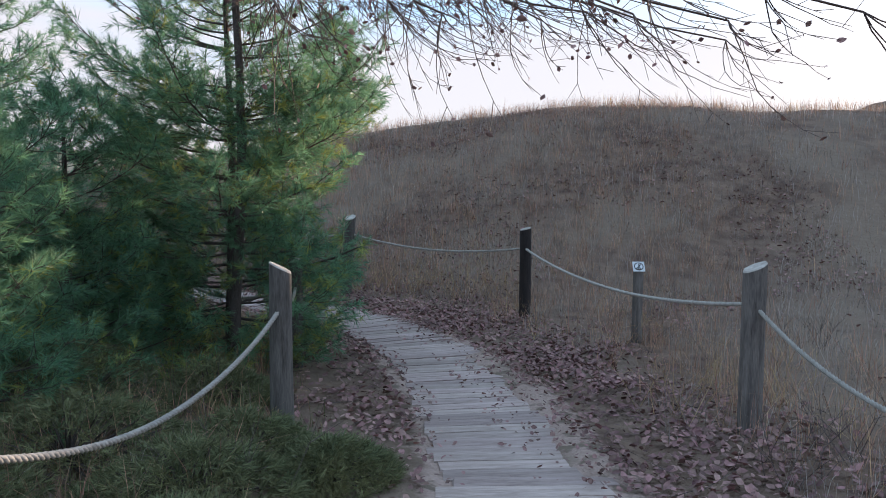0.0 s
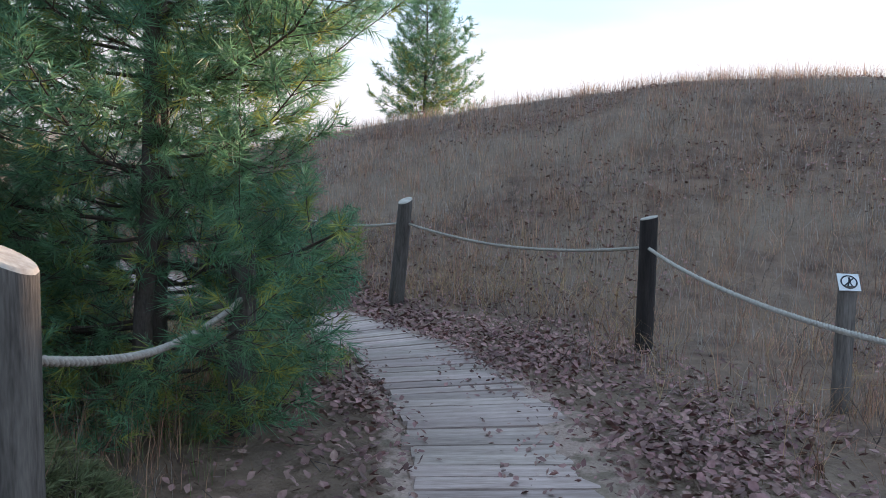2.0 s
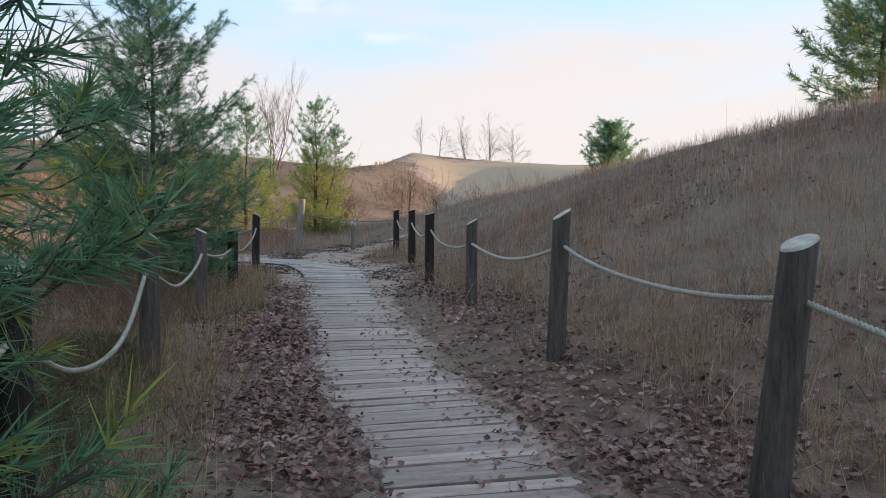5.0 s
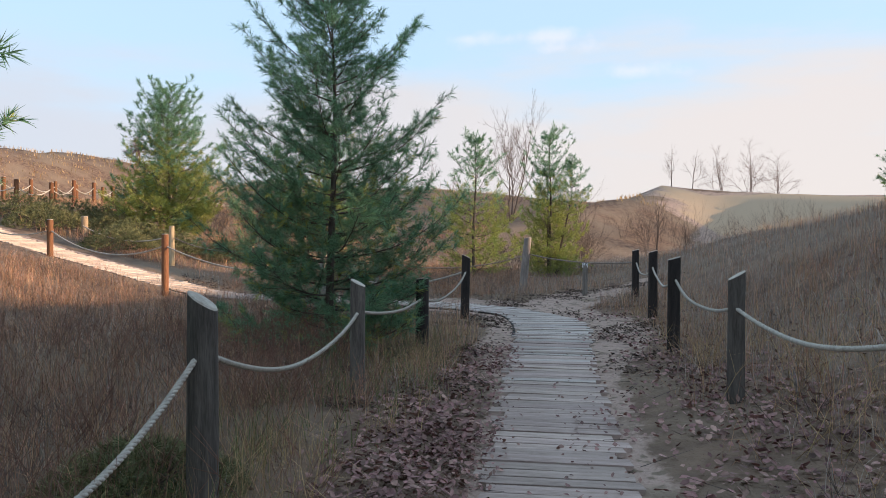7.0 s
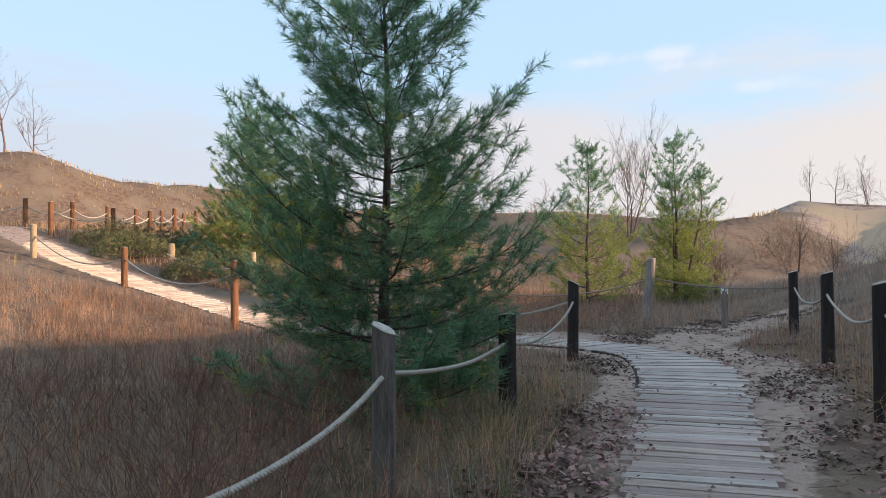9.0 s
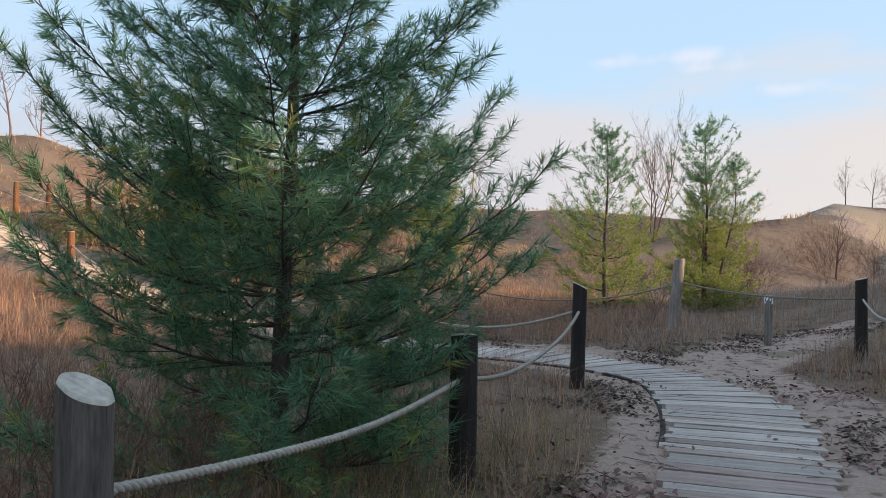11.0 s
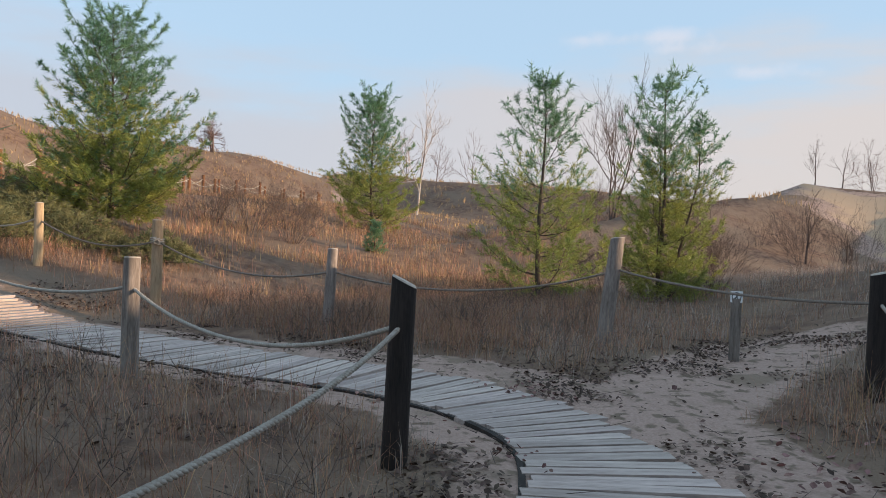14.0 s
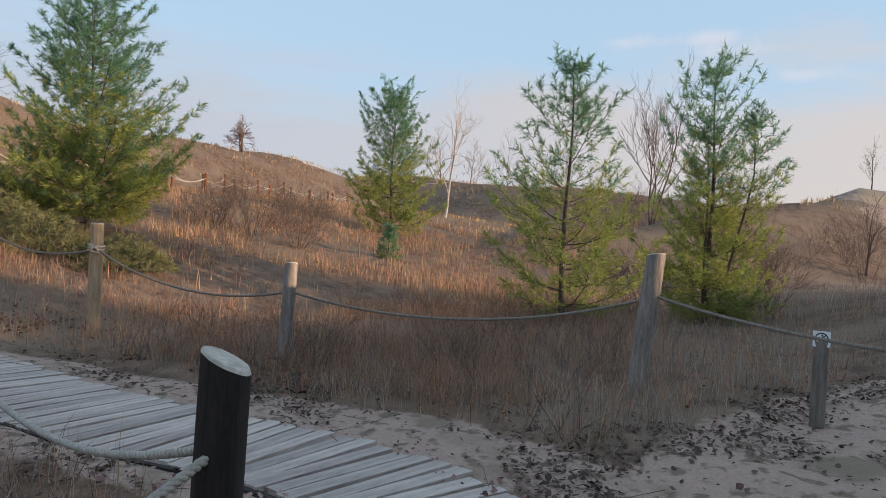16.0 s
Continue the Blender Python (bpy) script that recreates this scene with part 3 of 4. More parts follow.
def make_sign(x, y, top, facing, post_mat, r=0.055, flat=25.0):
    """A short post with a tilted square plate that carries a crossed-out round symbol."""
    zg = ground1(x, y)
    base = new("trail_sign")
    base.location, base.rotation_euler = (x, y, zg), (0, 0, facing)
    h = top - zg
    bm = bmesh.new()
    bmesh.ops.create_cone(bm, cap_ends=True, segments=12, radius1=r * 1.05, radius2=r, depth=h + 0.2, matrix=Matrix.Translation((0, 0, (h - 0.2) / 2)))
    part("sign_post", bm, post_mat, base)
    tilt = Matrix.Translation((0, -0.02, h + 0.02)) @ Matrix.Rotation(radians(90 - flat), 4, "X")
    bm = bmesh.new()
    bmesh.ops.create_cube(bm, size=1, matrix=tilt @ Matrix.Diagonal((0.135, 0.135, 0.008, 1)))
    bmesh.ops.bevel(bm, geom=bm.edges[:], offset=0.002, segments=1)
    plate = part("sign_plate", bm, M_SIGN, base, "white square sign plate")
    bm = bmesh.new()
    n = 28
    rings = [[bm.verts.new(tilt @ Vector((q * math.cos(2 * math.pi * k / n), q * math.sin(2 * math.pi * k / n), 0.0062))) for k in range(n)] for q in (0.044, 0.054)]
    for k in range(n):
        bm.faces.new((rings[0][k], rings[0][(k + 1) % n], rings[1][(k + 1) % n], rings[1][k]))
    for cx, cy, w, l, a in ((0, 0, 0.008, 0.094, 45), (0.004, 0.006, 0.016, 0.034, 80), (-0.008, -0.022, 0.009, 0.032, 70), (0.012, -0.022, 0.009, 0.032, 112), (0.004, 0.030, 0.013, 0.013, 0)):
        c, s = math.cos(radians(a)), math.sin(radians(a))
        bm.faces.new([bm.verts.new(tilt @ Vector((cx + c * u * l / 2 - s * v * w / 2, cy + s * u * l / 2 + c * v * w / 2, 0.0066))) for u, v in ((-1, -1), (1, -1), (1, 1), (-1, 1))])
    part("sign_symbol", bm, M_INK, plate, "black crossed-out ring symbol")
    tagged(base, "white trail sign with black crossed-out symbol on short post", "sign", "trail signs")


make_sign(1.87, 9.32, 0.85, 0.1, M_POST, 0.06, 40)
make_sign(-18.62, 20.92, 0.80, 0.95, M_POST_LIGHT, 0.06, 15)

# ---- pines ----


def tuft_needles(pos, axis_dir, n, length, width, rng, stem=0.05):
    """Bottle brushes: n thin needles set along the last piece of each shoot, spread at its foot and closing at its tip."""
    k = len(pos)
    a = unit(axis_dir)
    u, w = frame_of(a)
    phi = rng.uniform(0, 2 * math.pi, (k, n, 1))
    at = rng.rand(k, n, 1)
    th = np.abs(0.28 + 0.85 * at + rng.normal(0, 0.16, (k, n, 1)))
    d = np.cos(th) * a[:, None] + np.sin(th) * (np.cos(phi) * u[:, None] + np.sin(phi) * w[:, None])
    ln = length * rng.uniform(0.7, 1.12, (k, n, 1)) * rng.uniform(0.8, 1.15, (k, 1, 1))
    base = pos[:, None] - a[:, None] * at * stem
    side = unit(np.cross(d, rng.normal(0, 1, (k, n, 3))))
    droop = np.array([0, 0, -0.13]) * ln
    return np.stack([base - side * width / 2, base + side * width / 2, base + d * ln + droop], 2).reshape(-1, 3)


def make_pine(x, y, top, radius, whorls, seed, label, tufts=1.0, needles=22, length=0.10, width=0.0042, low=0.15, old_sunlit=0.15, trunk_r=0.07, open_top=0.0, lean=0.0, shape=0.66, arms=(4, 7), group="", sweep=0.5, gap=0.16, stems=1, fence=(), bare=0.0):
    """A white pine: trunk, limbs in whorls that sweep up at their ends, side twigs, and a brush of long needles on every shoot."""
    rng = np.random.RandomState(seed)
    zg = ground1(x, y)
    h = top - zg
    base = new("pine_tree")
    base.location = (x, y, zg)
    n = 14
    segs, tpos, tdir = [], [], []
    for stem in range(stems):
        hs = h * (1.0 if stem == 0 else rng.uniform(0.72, 0.9))
        ofs = np.array([0.0, 0.0]) if stem == 0 else rng.normal(0, 0.28 * radius, 2)
        tz = np.linspace(-0.15, hs * 0.97, n)
        bend = lambda z: np.stack([lean * (z / h) ** 2 * h + 0.03 * np.sin(z * 1.7 + seed) + ofs[0] * np.clip(0.25 + z / hs, 0, 1), 0.03 * np.sin(z * 1.3 + 2 * seed) + ofs[1] * np.clip(0.25 + z / hs, 0, 1)], -1)
        tp = np.concatenate([bend(tz), tz[:, None]], 1)
        tr = trunk_r * (1 if stem == 0 else 0.7) * (1 - 0.93 * np.clip(tz / hs, 0, 1))
        part("trunk", tubes("trunk", np.concatenate([tp[:-1], tp[1:], tr[:-1, None], tr[1:, None]], 1), 8), M_BARK, base)
        for u in np.linspace(0.0, 0.5, 6):
            tpos.append(tp[-1] - np.array([0, 0, u * 0.5]))
            tdir.append(np.array([rng.normal(0, 0.3 + u), rng.normal(0, 0.3 + u), 1.0]))
        nw = whorls if stem == 0 else max(4, int(whorls * 0.6))
        for wz in low * hs + (0.95 - low) * hs * np.linspace(0, 1, nw):
            f = wz / hs
            prof = (1 - f) ** shape * (0.92 + 0.08 * min(1, (f + 0.02) / 0.2)) + 0.06
            turn = rng.uniform(0, 6.28)
            count = rng.randint(*arms)
            for b in range(count):
                z0 = wz + rng.uniform(-0.12, 0.12)
                L = radius * prof * rng.choice([rng.uniform(0.5, 0.8), rng.uniform(0.85, 1.1)]) * (1 - open_top * rng.rand() * smooth(0.4, 0.8, f)) * (1 if stem == 0 else 0.7)
                az = turn + b * 6.283 / count + rng.normal(0, 0.3)
                out = np.array([math.cos(az), math.sin(az), 0])
                rise = -0.06 + sweep * (0.25 + 1.25 * f ** 1.2) + rng.uniform(-0.10, 0.10)
                m = 8
                t = np.linspace(0, 1, m)
                bx = bend(np.array([z0]))[0]
                pts = np.outer(t * L, out) + np.array([bx[0], bx[1], z0])
                pts[:, 2] += L * (rise * t - 0.12 * t + (0.16 + 0.5 * sweep) * t ** 2.5)
                pts[:, :2] += rng.normal(0, 0.02, (m, 2)) * t[:, None]
                r0 = 0.004 + 0.007 * L
                for i in range(m - 1):
                    segs.append([*pts[i], *pts[i + 1], r0 * (1 - 0.8 * t[i]), r0 * (1 - 0.8 * t[i + 1])])
                dirb = unit(np.gradient(pts, axis=0))
                ns = max(4, int((1 - gap) * L / 0.085 * tufts))
                for s in np.linspace(gap, 1.0, ns):
                    q = np.array([np.interp(s, t, pts[:, c]) for c in range(3)])
                    db = np.array([np.interp(s, t, dirb[:, c]) for c in range(3)])
                    acr = unit(np.cross(db, [0, 0, 1.0])[None])[0]
                    for sd in (-1, 1):
                        if rng.rand() < 0.12 + bare * smooth(0.44, 0.56, f):
                            continue
                        sl = (0.13 + 0.50 * L * (1.04 - s)) * rng.uniform(0.5, 1.15)
                        sv = unit((db * 0.8 + sd * acr * rng.uniform(0.3, 1.1) + np.array([0, 0, rng.uniform(-0.55, 0.75)]))[None])[0]
                        mid = q + sv * sl * 0.6
                        sv2 = unit((sv + np.array([0, 0, 0.35 + 0.25 * rng.rand()]))[None])[0]
                        e = mid + sv2 * sl * 0.4
                        segs.append([*q, *mid, 0.0038, 0.0028])
                        segs.append([*mid, *e, 0.0028, 0.0015])
                        kk = max(2, int(sl / 0.085 * tufts))
                        for u in np.linspace(0.3, 1.0, kk):
                            c = (q + (mid - q) * u / 0.6) if u < 0.6 else (mid + (e - mid) * (u - 0.6) / 0.4)
                            side = rng.choice([-1, 1]) * np.cross(sv, [0, 0, 1.0])
                            dd = sv2 if u == 1.0 else sv * 0.8 + side * rng.uniform(0.2, 1.1) + np.array([0, 0, rng.uniform(-0.5, 0.8)])
                            dd = unit((dd + rng.normal(0, 0.14, 3))[None])[0]
                            tip = c + dd * (0.0 if u == 1.0 else rng.uniform(0.04, 0.13) * length / 0.1)
                            tpos.append(tip)
                            tdir.append(dd)
                tpos.append(pts[-1])
                tdir.append(dirb[-1] + np.array([0, 0, 0.2]))
    tpos, tdir, segs = np.array(tpos), np.array(tdir), np.array(segs)
    # boughs over the boardwalk are cut back by walkers
    def clear(p):
        wx, wy, wz = p[:, 0] + x, p[:, 1] + y, p[:, 2] + zg
        room = 0.72 + 0.7 * smooth(7.0, 6.2, wy) + 0.22 * smooth(8.3, 9.2, wy) * smooth(-6, -5, wx)
        ok = (along(wx, wy, WALK)[0] > room) | (wz > 2.4)
        if fence:
            d, _, side = along(wx, wy, [q[:2] for q in fence])
            ok &= (side > 0) | (d < 0.1) | (wz > 1.35)
        return ok

    ok = clear(tpos)
    tpos, tdir = tpos[ok], tdir[ok]
    segs = segs[clear(segs[:, 3:6])]
    part("branchwork", tubes("branchwork", segs, 3), M_BARK, base)
    # yellow brushes sit low in the crown: old needles, and painted-in sunlight
    pick = rng.rand(len(tpos)) < old_sunlit * np.clip(1.7 - 2.2 * tpos[:, 2] / h, 0, 2) * (0.5 + fbm(tpos[:, 0] * 1.3 + seed, tpos[:, 2] * 1.3))
    for nm, sel, mat in (("crown", ~pick, M_NEEDLE), ("old_needles", pick, M_NEEDLE_OLD_SUNLIT)):
        if sel.sum() < 3:
            continue
        v = tuft_needles(tpos[sel], tdir[sel], needles, length, width, rng, length * 0.9)
        part(nm, fast_mesh(nm, v, np.arange(len(v)).reshape(-1, 3)), mat, base, "yellow low needles, old ones and sunlight put into the colour" if nm != "crown" else "")
    tagged(base, label, "pine tree", group)
    return base


make_pine(-2.4, 7.75, 5.9, 2.1, 25, 11, "tall dense dark green pine crowding the boardwalk fence", needles=24, width=0.006, length=0.12, low=0.015, old_sunlit=0.16, trunk_r=0.06, shape=0.5, arms=(5, 8), tufts=0.95, gap=0.12, sweep=0.35, bare=0.6)
make_pine(-3.3, 6.35, 2.6, 1.3, 12, 16, "small bushy green pine in the thicket", needles=24, width=0.0055, length=0.12, low=0.02, old_sunlit=0.12, tufts=0.9, sweep=0.4)
make_pine(-2.75, 4.65, 2.3, 0.9, 11, 17, "small bright green young pine beside the rope", needles=24, width=0.0048, length=0.11, low=0.03, old_sunlit=0.08, tufts=0.95, sweep=0.4)
make_pine(-4.0, 5.5, 3.1, 1.8, 13, 12, "bushy dark green young pine beside the rope fence", needles=22, width=0.006, length=0.12, low=0.03, old_sunlit=0.1, tufts=0.9, sweep=0.4)
make_pine(-5.4, 8.0, 5.4, 1.5, 17, 13, "tall dark green pine behind others", needles=18, width=0.008, length=0.13, low=0.05, tufts=0.75)
make_pine(-6.9, 6.0, 4.6, 1.8, 14, 14, "dark green pine among the pine thicket", needles=18, width=0.008, length=0.13, low=0.05, tufts=0.7)
make_pine(-9.6, 7.6, 6.0, 2.2, 15, 15, "tall dark green pine at the back of the thicket", needles=16, width=0.014, length=0.15, low=0.08, tufts=0.55, open_top=0.4)
make_pine(-12.6, 13.0, 4.8, 1.7, 18, 21, "large blue-green pine leaning over the rope fence", needles=24, width=0.006, length=0.11, low=0.03, old_sunlit=0.08, trunk_r=0.065, shape=0.34, arms=(5, 8), tufts=1.0, gap=0.12, sweep=0.5, open_top=0.25, fence=(P3, PK, PD))
# large yellow share on the next four: low sun put into their needles
make_pine(-32.0, 12.05, 6.6, 2.5, 22, 31, "blue-green pine with sunlit yellowish lower boughs", needles=18, width=0.014, length=0.17, low=0.05, old_sunlit=0.8, tufts=0.62, sweep=0.55, shape=0.55)
make_pine(-44.5, 20.9, 7.3, 2.1, 22, 32, "narrow green pine with sunlit yellow lower boughs", needles=16, width=0.018, length=0.20, low=0.03, old_sunlit=1.0, tufts=0.5, sweep=0.6, shape=0.45)
make_pine(-26.4, 21.6, 4.75, 1.8, 12, 33, "sparse young pine with upturned sunlit shoots", needles=18, width=0.011, length=0.15, low=0.05, old_sunlit=1.3, tufts=0.68, open_top=0.4, sweep=0.6, shape=0.5)
make_pine(-27.1, 25.0, 5.2, 1.75, 12, 34, "young pine with several stems and sunlit shoots", needles=18, width=0.011, length=0.15, low=0.03, old_sunlit=1.3, tufts=0.66, open_top=0.3, sweep=0.6, shape=0.5, stems=3)
make_pine(-6.5, 25.2, 7.3, 1.75, 23, 35, "conical grey-green pine on the crest of the dune", needles=16, width=0.014, length=0.17, low=0.02, old_sunlit=0.3, tufts=0.6, sweep=0.5, shape=0.6)
make_pine(-16.6, 30.1, 4.0, 1.15, 14, 36, "small green pine on the crest of the dune", needles=16, width=0.014, length=0.16, low=0.02, old_sunlit=0.3, tufts=0.7, sweep=0.5)
make_pine(-36.8, 19.8, ground1(-36.8, 19.8) + 1.0, 0.4, 5, 37, "tiny pine seedling among the russet grass", needles=14, width=0.012, length=0.12, low=0.05, tufts=0.6, trunk_r=0.02)

# ---- boardwalk ----


def walk_frames(step):
    """Places along the boardwalk at even steps: place, direction across, width."""
    p = np.array(WALK)
    # a smooth curve through the corners
    pts = [p[0]]
    for i in range(len(p) - 1):
        a, b, c, d = p[max(i - 1, 0)], p[i], p[i + 1], p[min(i + 2, len(p) - 1)]
        for t in np.linspace(0, 1, 21)[1:]:
            pts.append(0.5 * (2 * b + (c - a) * t + (2 * a - 5 * b + 4 * c - d) * t ** 2 + (3 * b - a - 3 * c + d) * t ** 3))
    pts = np.array(pts)
    s = np.concatenate([[0], np.cumsum(np.hypot(*np.diff(pts[:, :2], axis=0).T))])
    q = np.arange(0, s[-1], step)
    out = np.stack([np.interp(q, s, pts[:, k]) for k in range(3)], 1)
    return out, np.gradient(out[:, :2], axis=0)


def build_boardwalk():
    rnd = random.Random(5)
    pts, tan = walk_frames(0.156)
    tan = tan / np.hypot(*tan.T)[:, None]
    zs = np.array([ground1(*p[:2]) for p in pts]) + 0.035
    zs = np.convolve(np.pad(zs, 6, mode="edge"), np.ones(13) / 13, "valid")
    base = new("boardwalk")
    variants = []
    for k in range(10):
        bm = bmesh.new()
        bmesh.ops.create_cube(bm, size=1, matrix=Matrix.Diagonal((1, 0.131 if k >= 5 else 0.145, 0.038, 1)))
        for v in bm.verts:
            v.co.x += rnd.uniform(-0.012, 0.012)
            v.co.y += rnd.uniform(-0.005, 0.005)
            v.co.z += rnd.uniform(-0.003, 0.003)
        bmesh.ops.bevel(bm, geom=[e for e in bm.edges], offset=0.006, segments=1)
        me = bpy.data.meshes.new("plank")
        bm.to_mesh(me)
        bm.free()
        me.materials.append(M_PLANK if k < 5 else M_PLANK_SILVER)
        variants.append(me)
    for i, (p, t) in enumerate(zip(pts, tan)):
        ob = new("plank", variants[rnd.randrange(5) + (5 if rnd.random() < (-p[0] - 9) / 6 else 0)])
        ob.parent = base
        ang = math.atan2(t[1], t[0]) - math.pi / 2
        sh = rnd.uniform(-0.05, 0.05)
        ob.location = (p[0] - t[1] * sh, p[1] + t[0] * sh, zs[i] + rnd.uniform(-0.006, 0.006))
        ob.rotation_euler = (rnd.uniform(-0.02, 0.02), rnd.uniform(-0.008, 0.008), ang + rnd.uniform(-0.02, 0.02))
        ob.scale = (p[2] * rnd.uniform(0.93, 1.05), 1.0, 1.0)
    for off, nm in ((0.52, "edge_stringer"), (-0.40, "edge_stringer"), (0.0, "stringer")):
        nrm = np.stack([-tan[:, 1], tan[:, 0]], 1)
        c = pts[:, :2] + nrm * off * pts[:, 2:3]
        V = []
        lip = np.where((pts[:, 0] < -12.5) & (off > 0.5), 0.012, -0.045)
        for a, z in ((-0.022, -0.15), (0.022, -0.15), (0.022, lip), (-0.022, lip)):
            V.append(np.concatenate([c + nrm * a, (zs + z)[:, None]], 1))
        v = np.stack(V, 1).reshape(-1, 3)
        i, k = np.meshgrid(np.arange(len(c) - 1), np.arange(4), indexing="ij")
        f = np.stack([i * 4 + k, i * 4 + (k + 1) % 4, (i + 1) * 4 + (k + 1) % 4, (i + 1) * 4 + k], -1).reshape(-1, 4)
        part(nm, fast_mesh(nm, v, f), M_STRINGER, base)
    tagged(base, "weathered grey plank boardwalk with drifted sand and leaves", "boardwalk", kind="structure")


# ---- bare trees and shrubs ----


def grow(rng, p, d, length, r, depth, segs, spread=0.55, up=0.1, kids=(2, 4), wob=0.12, shrink=0.72):
    n = 4
    for i in range(n):
        e = p + d * length / n
        segs.append([*p, *e, r * (1 - 0.12 * i), r * (1 - 0.12 * (i + 1))])
        d = unit((d + rng.normal(0, wob, 3) + np.array([0, 0, up]))[None])[0]
        p = e
        if depth > 0 and i >= 1:
            for _ in range(rng.randint(*kids) if i == n - 1 else rng.randint(0, 2)):
                nd = unit((d + rng.normal(0, spread, 3))[None])[0]
                grow(rng, p, nd, length * shrink * rng.uniform(0.7, 1.1), r * 0.58, depth - 1, segs, spread, up, kids, wob, shrink)


def make_bare_tree(x, y, height, seed, label, mat=None, stems=1, depth=4, r=0.06, spread=0.5, up=0.12, lean=(0, 0), thin=1.0, category="tree", name="bare_tree", kids=(2, 4)):
    rng = np.random.RandomState(seed)
    base = new(name)
    base.location = (x, y, ground1(x, y))
    trunk, segs = [], []
    for _ in range(stems):
        d = unit(np.array([[lean[0] + rng.normal(0, 0.12 * (stems > 1)), lean[1] + rng.normal(0, 0.12 * (stems > 1)), 1.0]]))[0]
        p = np.array([rng.normal(0, 0.06 * stems * 0.5), rng.normal(0, 0.06 * stems * 0.5), -0.1])
        m = 7
        L = height * rng.uniform(0.75, 1.0) * 0.8
        for i in range(m):
            e = p + d * L / m
            rr = r * (1 - 0.8 * i / m)
            trunk.append([*p, *e, rr, r * (1 - 0.8 * (i + 1) / m)])
            p = e
            d = unit((d + rng.normal(0, 0.05, 3) + np.array([0, 0, 0.05]))[None])[0]
            if i >= 1:
                for _k in range(2):
                    nd = unit((d * 0.6 + rng.normal(0, spread, 3) + np.array([0, 0, 0.25]))[None])[0]
                    grow(rng, p, nd, height * 0.24 * (1.15 - 0.6 * i / m), rr * 0.5 * thin, depth - 2, segs, 0.45, up, kids)
        grow(rng, p, d, height * 0.2, r * 0.25, depth - 2, segs, 0.4, up, kids)
    part("trunk", tubes("trunk", trunk, 6), mat or M_TWIG, base)
    part("branchwork", tubes("branchwork", segs, 3), mat or M_TWIG, base)
    tagged(base, label, category)
    return base


def make_shrub(x, y, height, radius, stems, seed, label, mat=None, depth=2, r=0.008):
    rng = np.random.RandomState(seed)
    base = new("bare_shrub")
    base.location = (x, y, ground1(x, y))
    segs = []
    for _ in range(stems):
        a, q = rng.uniform(0, 6.28), rng.rand() ** 0.7
        d = unit(np.array([[math.cos(a) * q * 1.1 * radius / height, math.sin(a) * q * 1.1 * radius / height, 1.0]]))[0]
        grow(rng, np.array([math.cos(a) * q * radius * 0.35, math.sin(a) * q * radius * 0.35, -0.05]), d, height * rng.uniform(0.45, 0.75), r, depth, segs, 0.4, 0.05, (2, 4))
    part("twigwork", tubes("twigwork", segs, 3), mat or M_TWIG, base)
    tagged(base, label, "shrub")


make_bare_tree(-64, 27.5, 9.0, 51, "slender pale bare birch with fine twigs", M_BIRCH, r=0.11, lean=(0.0, 0.12), depth=4)
make_bare_tree(-47, 34, 7.4, 52, "thin bare sapling with upright grey stems", stems=3, r=0.06, depth=4, up=0.25)
make_bare_tree(-60.4, 58.2, 3.6, 53, "bare tree on the peak of the sand dune", r=0.055, depth=4, thin=0.8)
make_bare_tree(-59.6, 60.0, 3.8, 54, "bare tree on the peak of the sand dune", r=0.055, depth=4, thin=0.8)
make_bare_tree(-40.7, 40.8, 3.4, 55, "thin bare sapling below the sand dune", r=0.07, depth=3)
make_bare_tree(-39.5, 41.9, 2.4, 56, "thin bare sapling below the sand dune", r=0.06, depth=3)
for k, (x, y, hh) in enumerate(((-72, 75.5, 7.0), (-70, 77.5, 7.6), (-68, 80, 7.0))):
    make_bare_tree(x, y, hh, 60 + k, "broad bare tree standing behind the sand dune", M_FARTREE, stems=2, r=0.07, depth=4, up=0.02, spread=0.7)
for k, (x, y, hh) in enumerate(((-79, -9, 9), (-76.5, -11.5, 8), (-82, -7.5, 7), (-104, 44, 9), (-100, 49, 8), (-108, 40, 8), (-98, 52, 7), (-112, 37, 9))):
    make_bare_tree(x, y, hh, 70 + k, "bare tree on the far hilltop", M_FARTREE, r=0.1, depth=4, spread=0.6)
make_bare_tree(-92, 12.5, 3.6, 81, "low reddish-leaved tree on the far hill", M_FARTREE, stems=4, r=0.1, depth=4, up=0.0, spread=0.8, kids=(3, 5))
for k in range(26):
    rr = random.Random(900 + k)
    make_shrub(-31 - rr.random() * 17, 30 + rr.random() * 13, rr.uniform(1.0, 2.4), rr.uniform(0.8, 1.6), 16, 300 + k, "grey bare shrub in the hollow below the dune")
for k, (x, y, hh, w) in enumerate(((-37.0, 15.6, 1.45, 1.5), (-36.0, 16.9, 1.15, 1.2), (-38.2, 14.4, 1.1, 1.2), (-40, 17, 1.2, 1.2), (-29, 24.5, 1.1, 0.9), (-28.2, 27.2, 1.2, 0.9))):
    make_shrub(x, y, hh, w, 32, 400 + k, "dense twiggy bare reddish-brown shrub", depth=3, r=0.009)


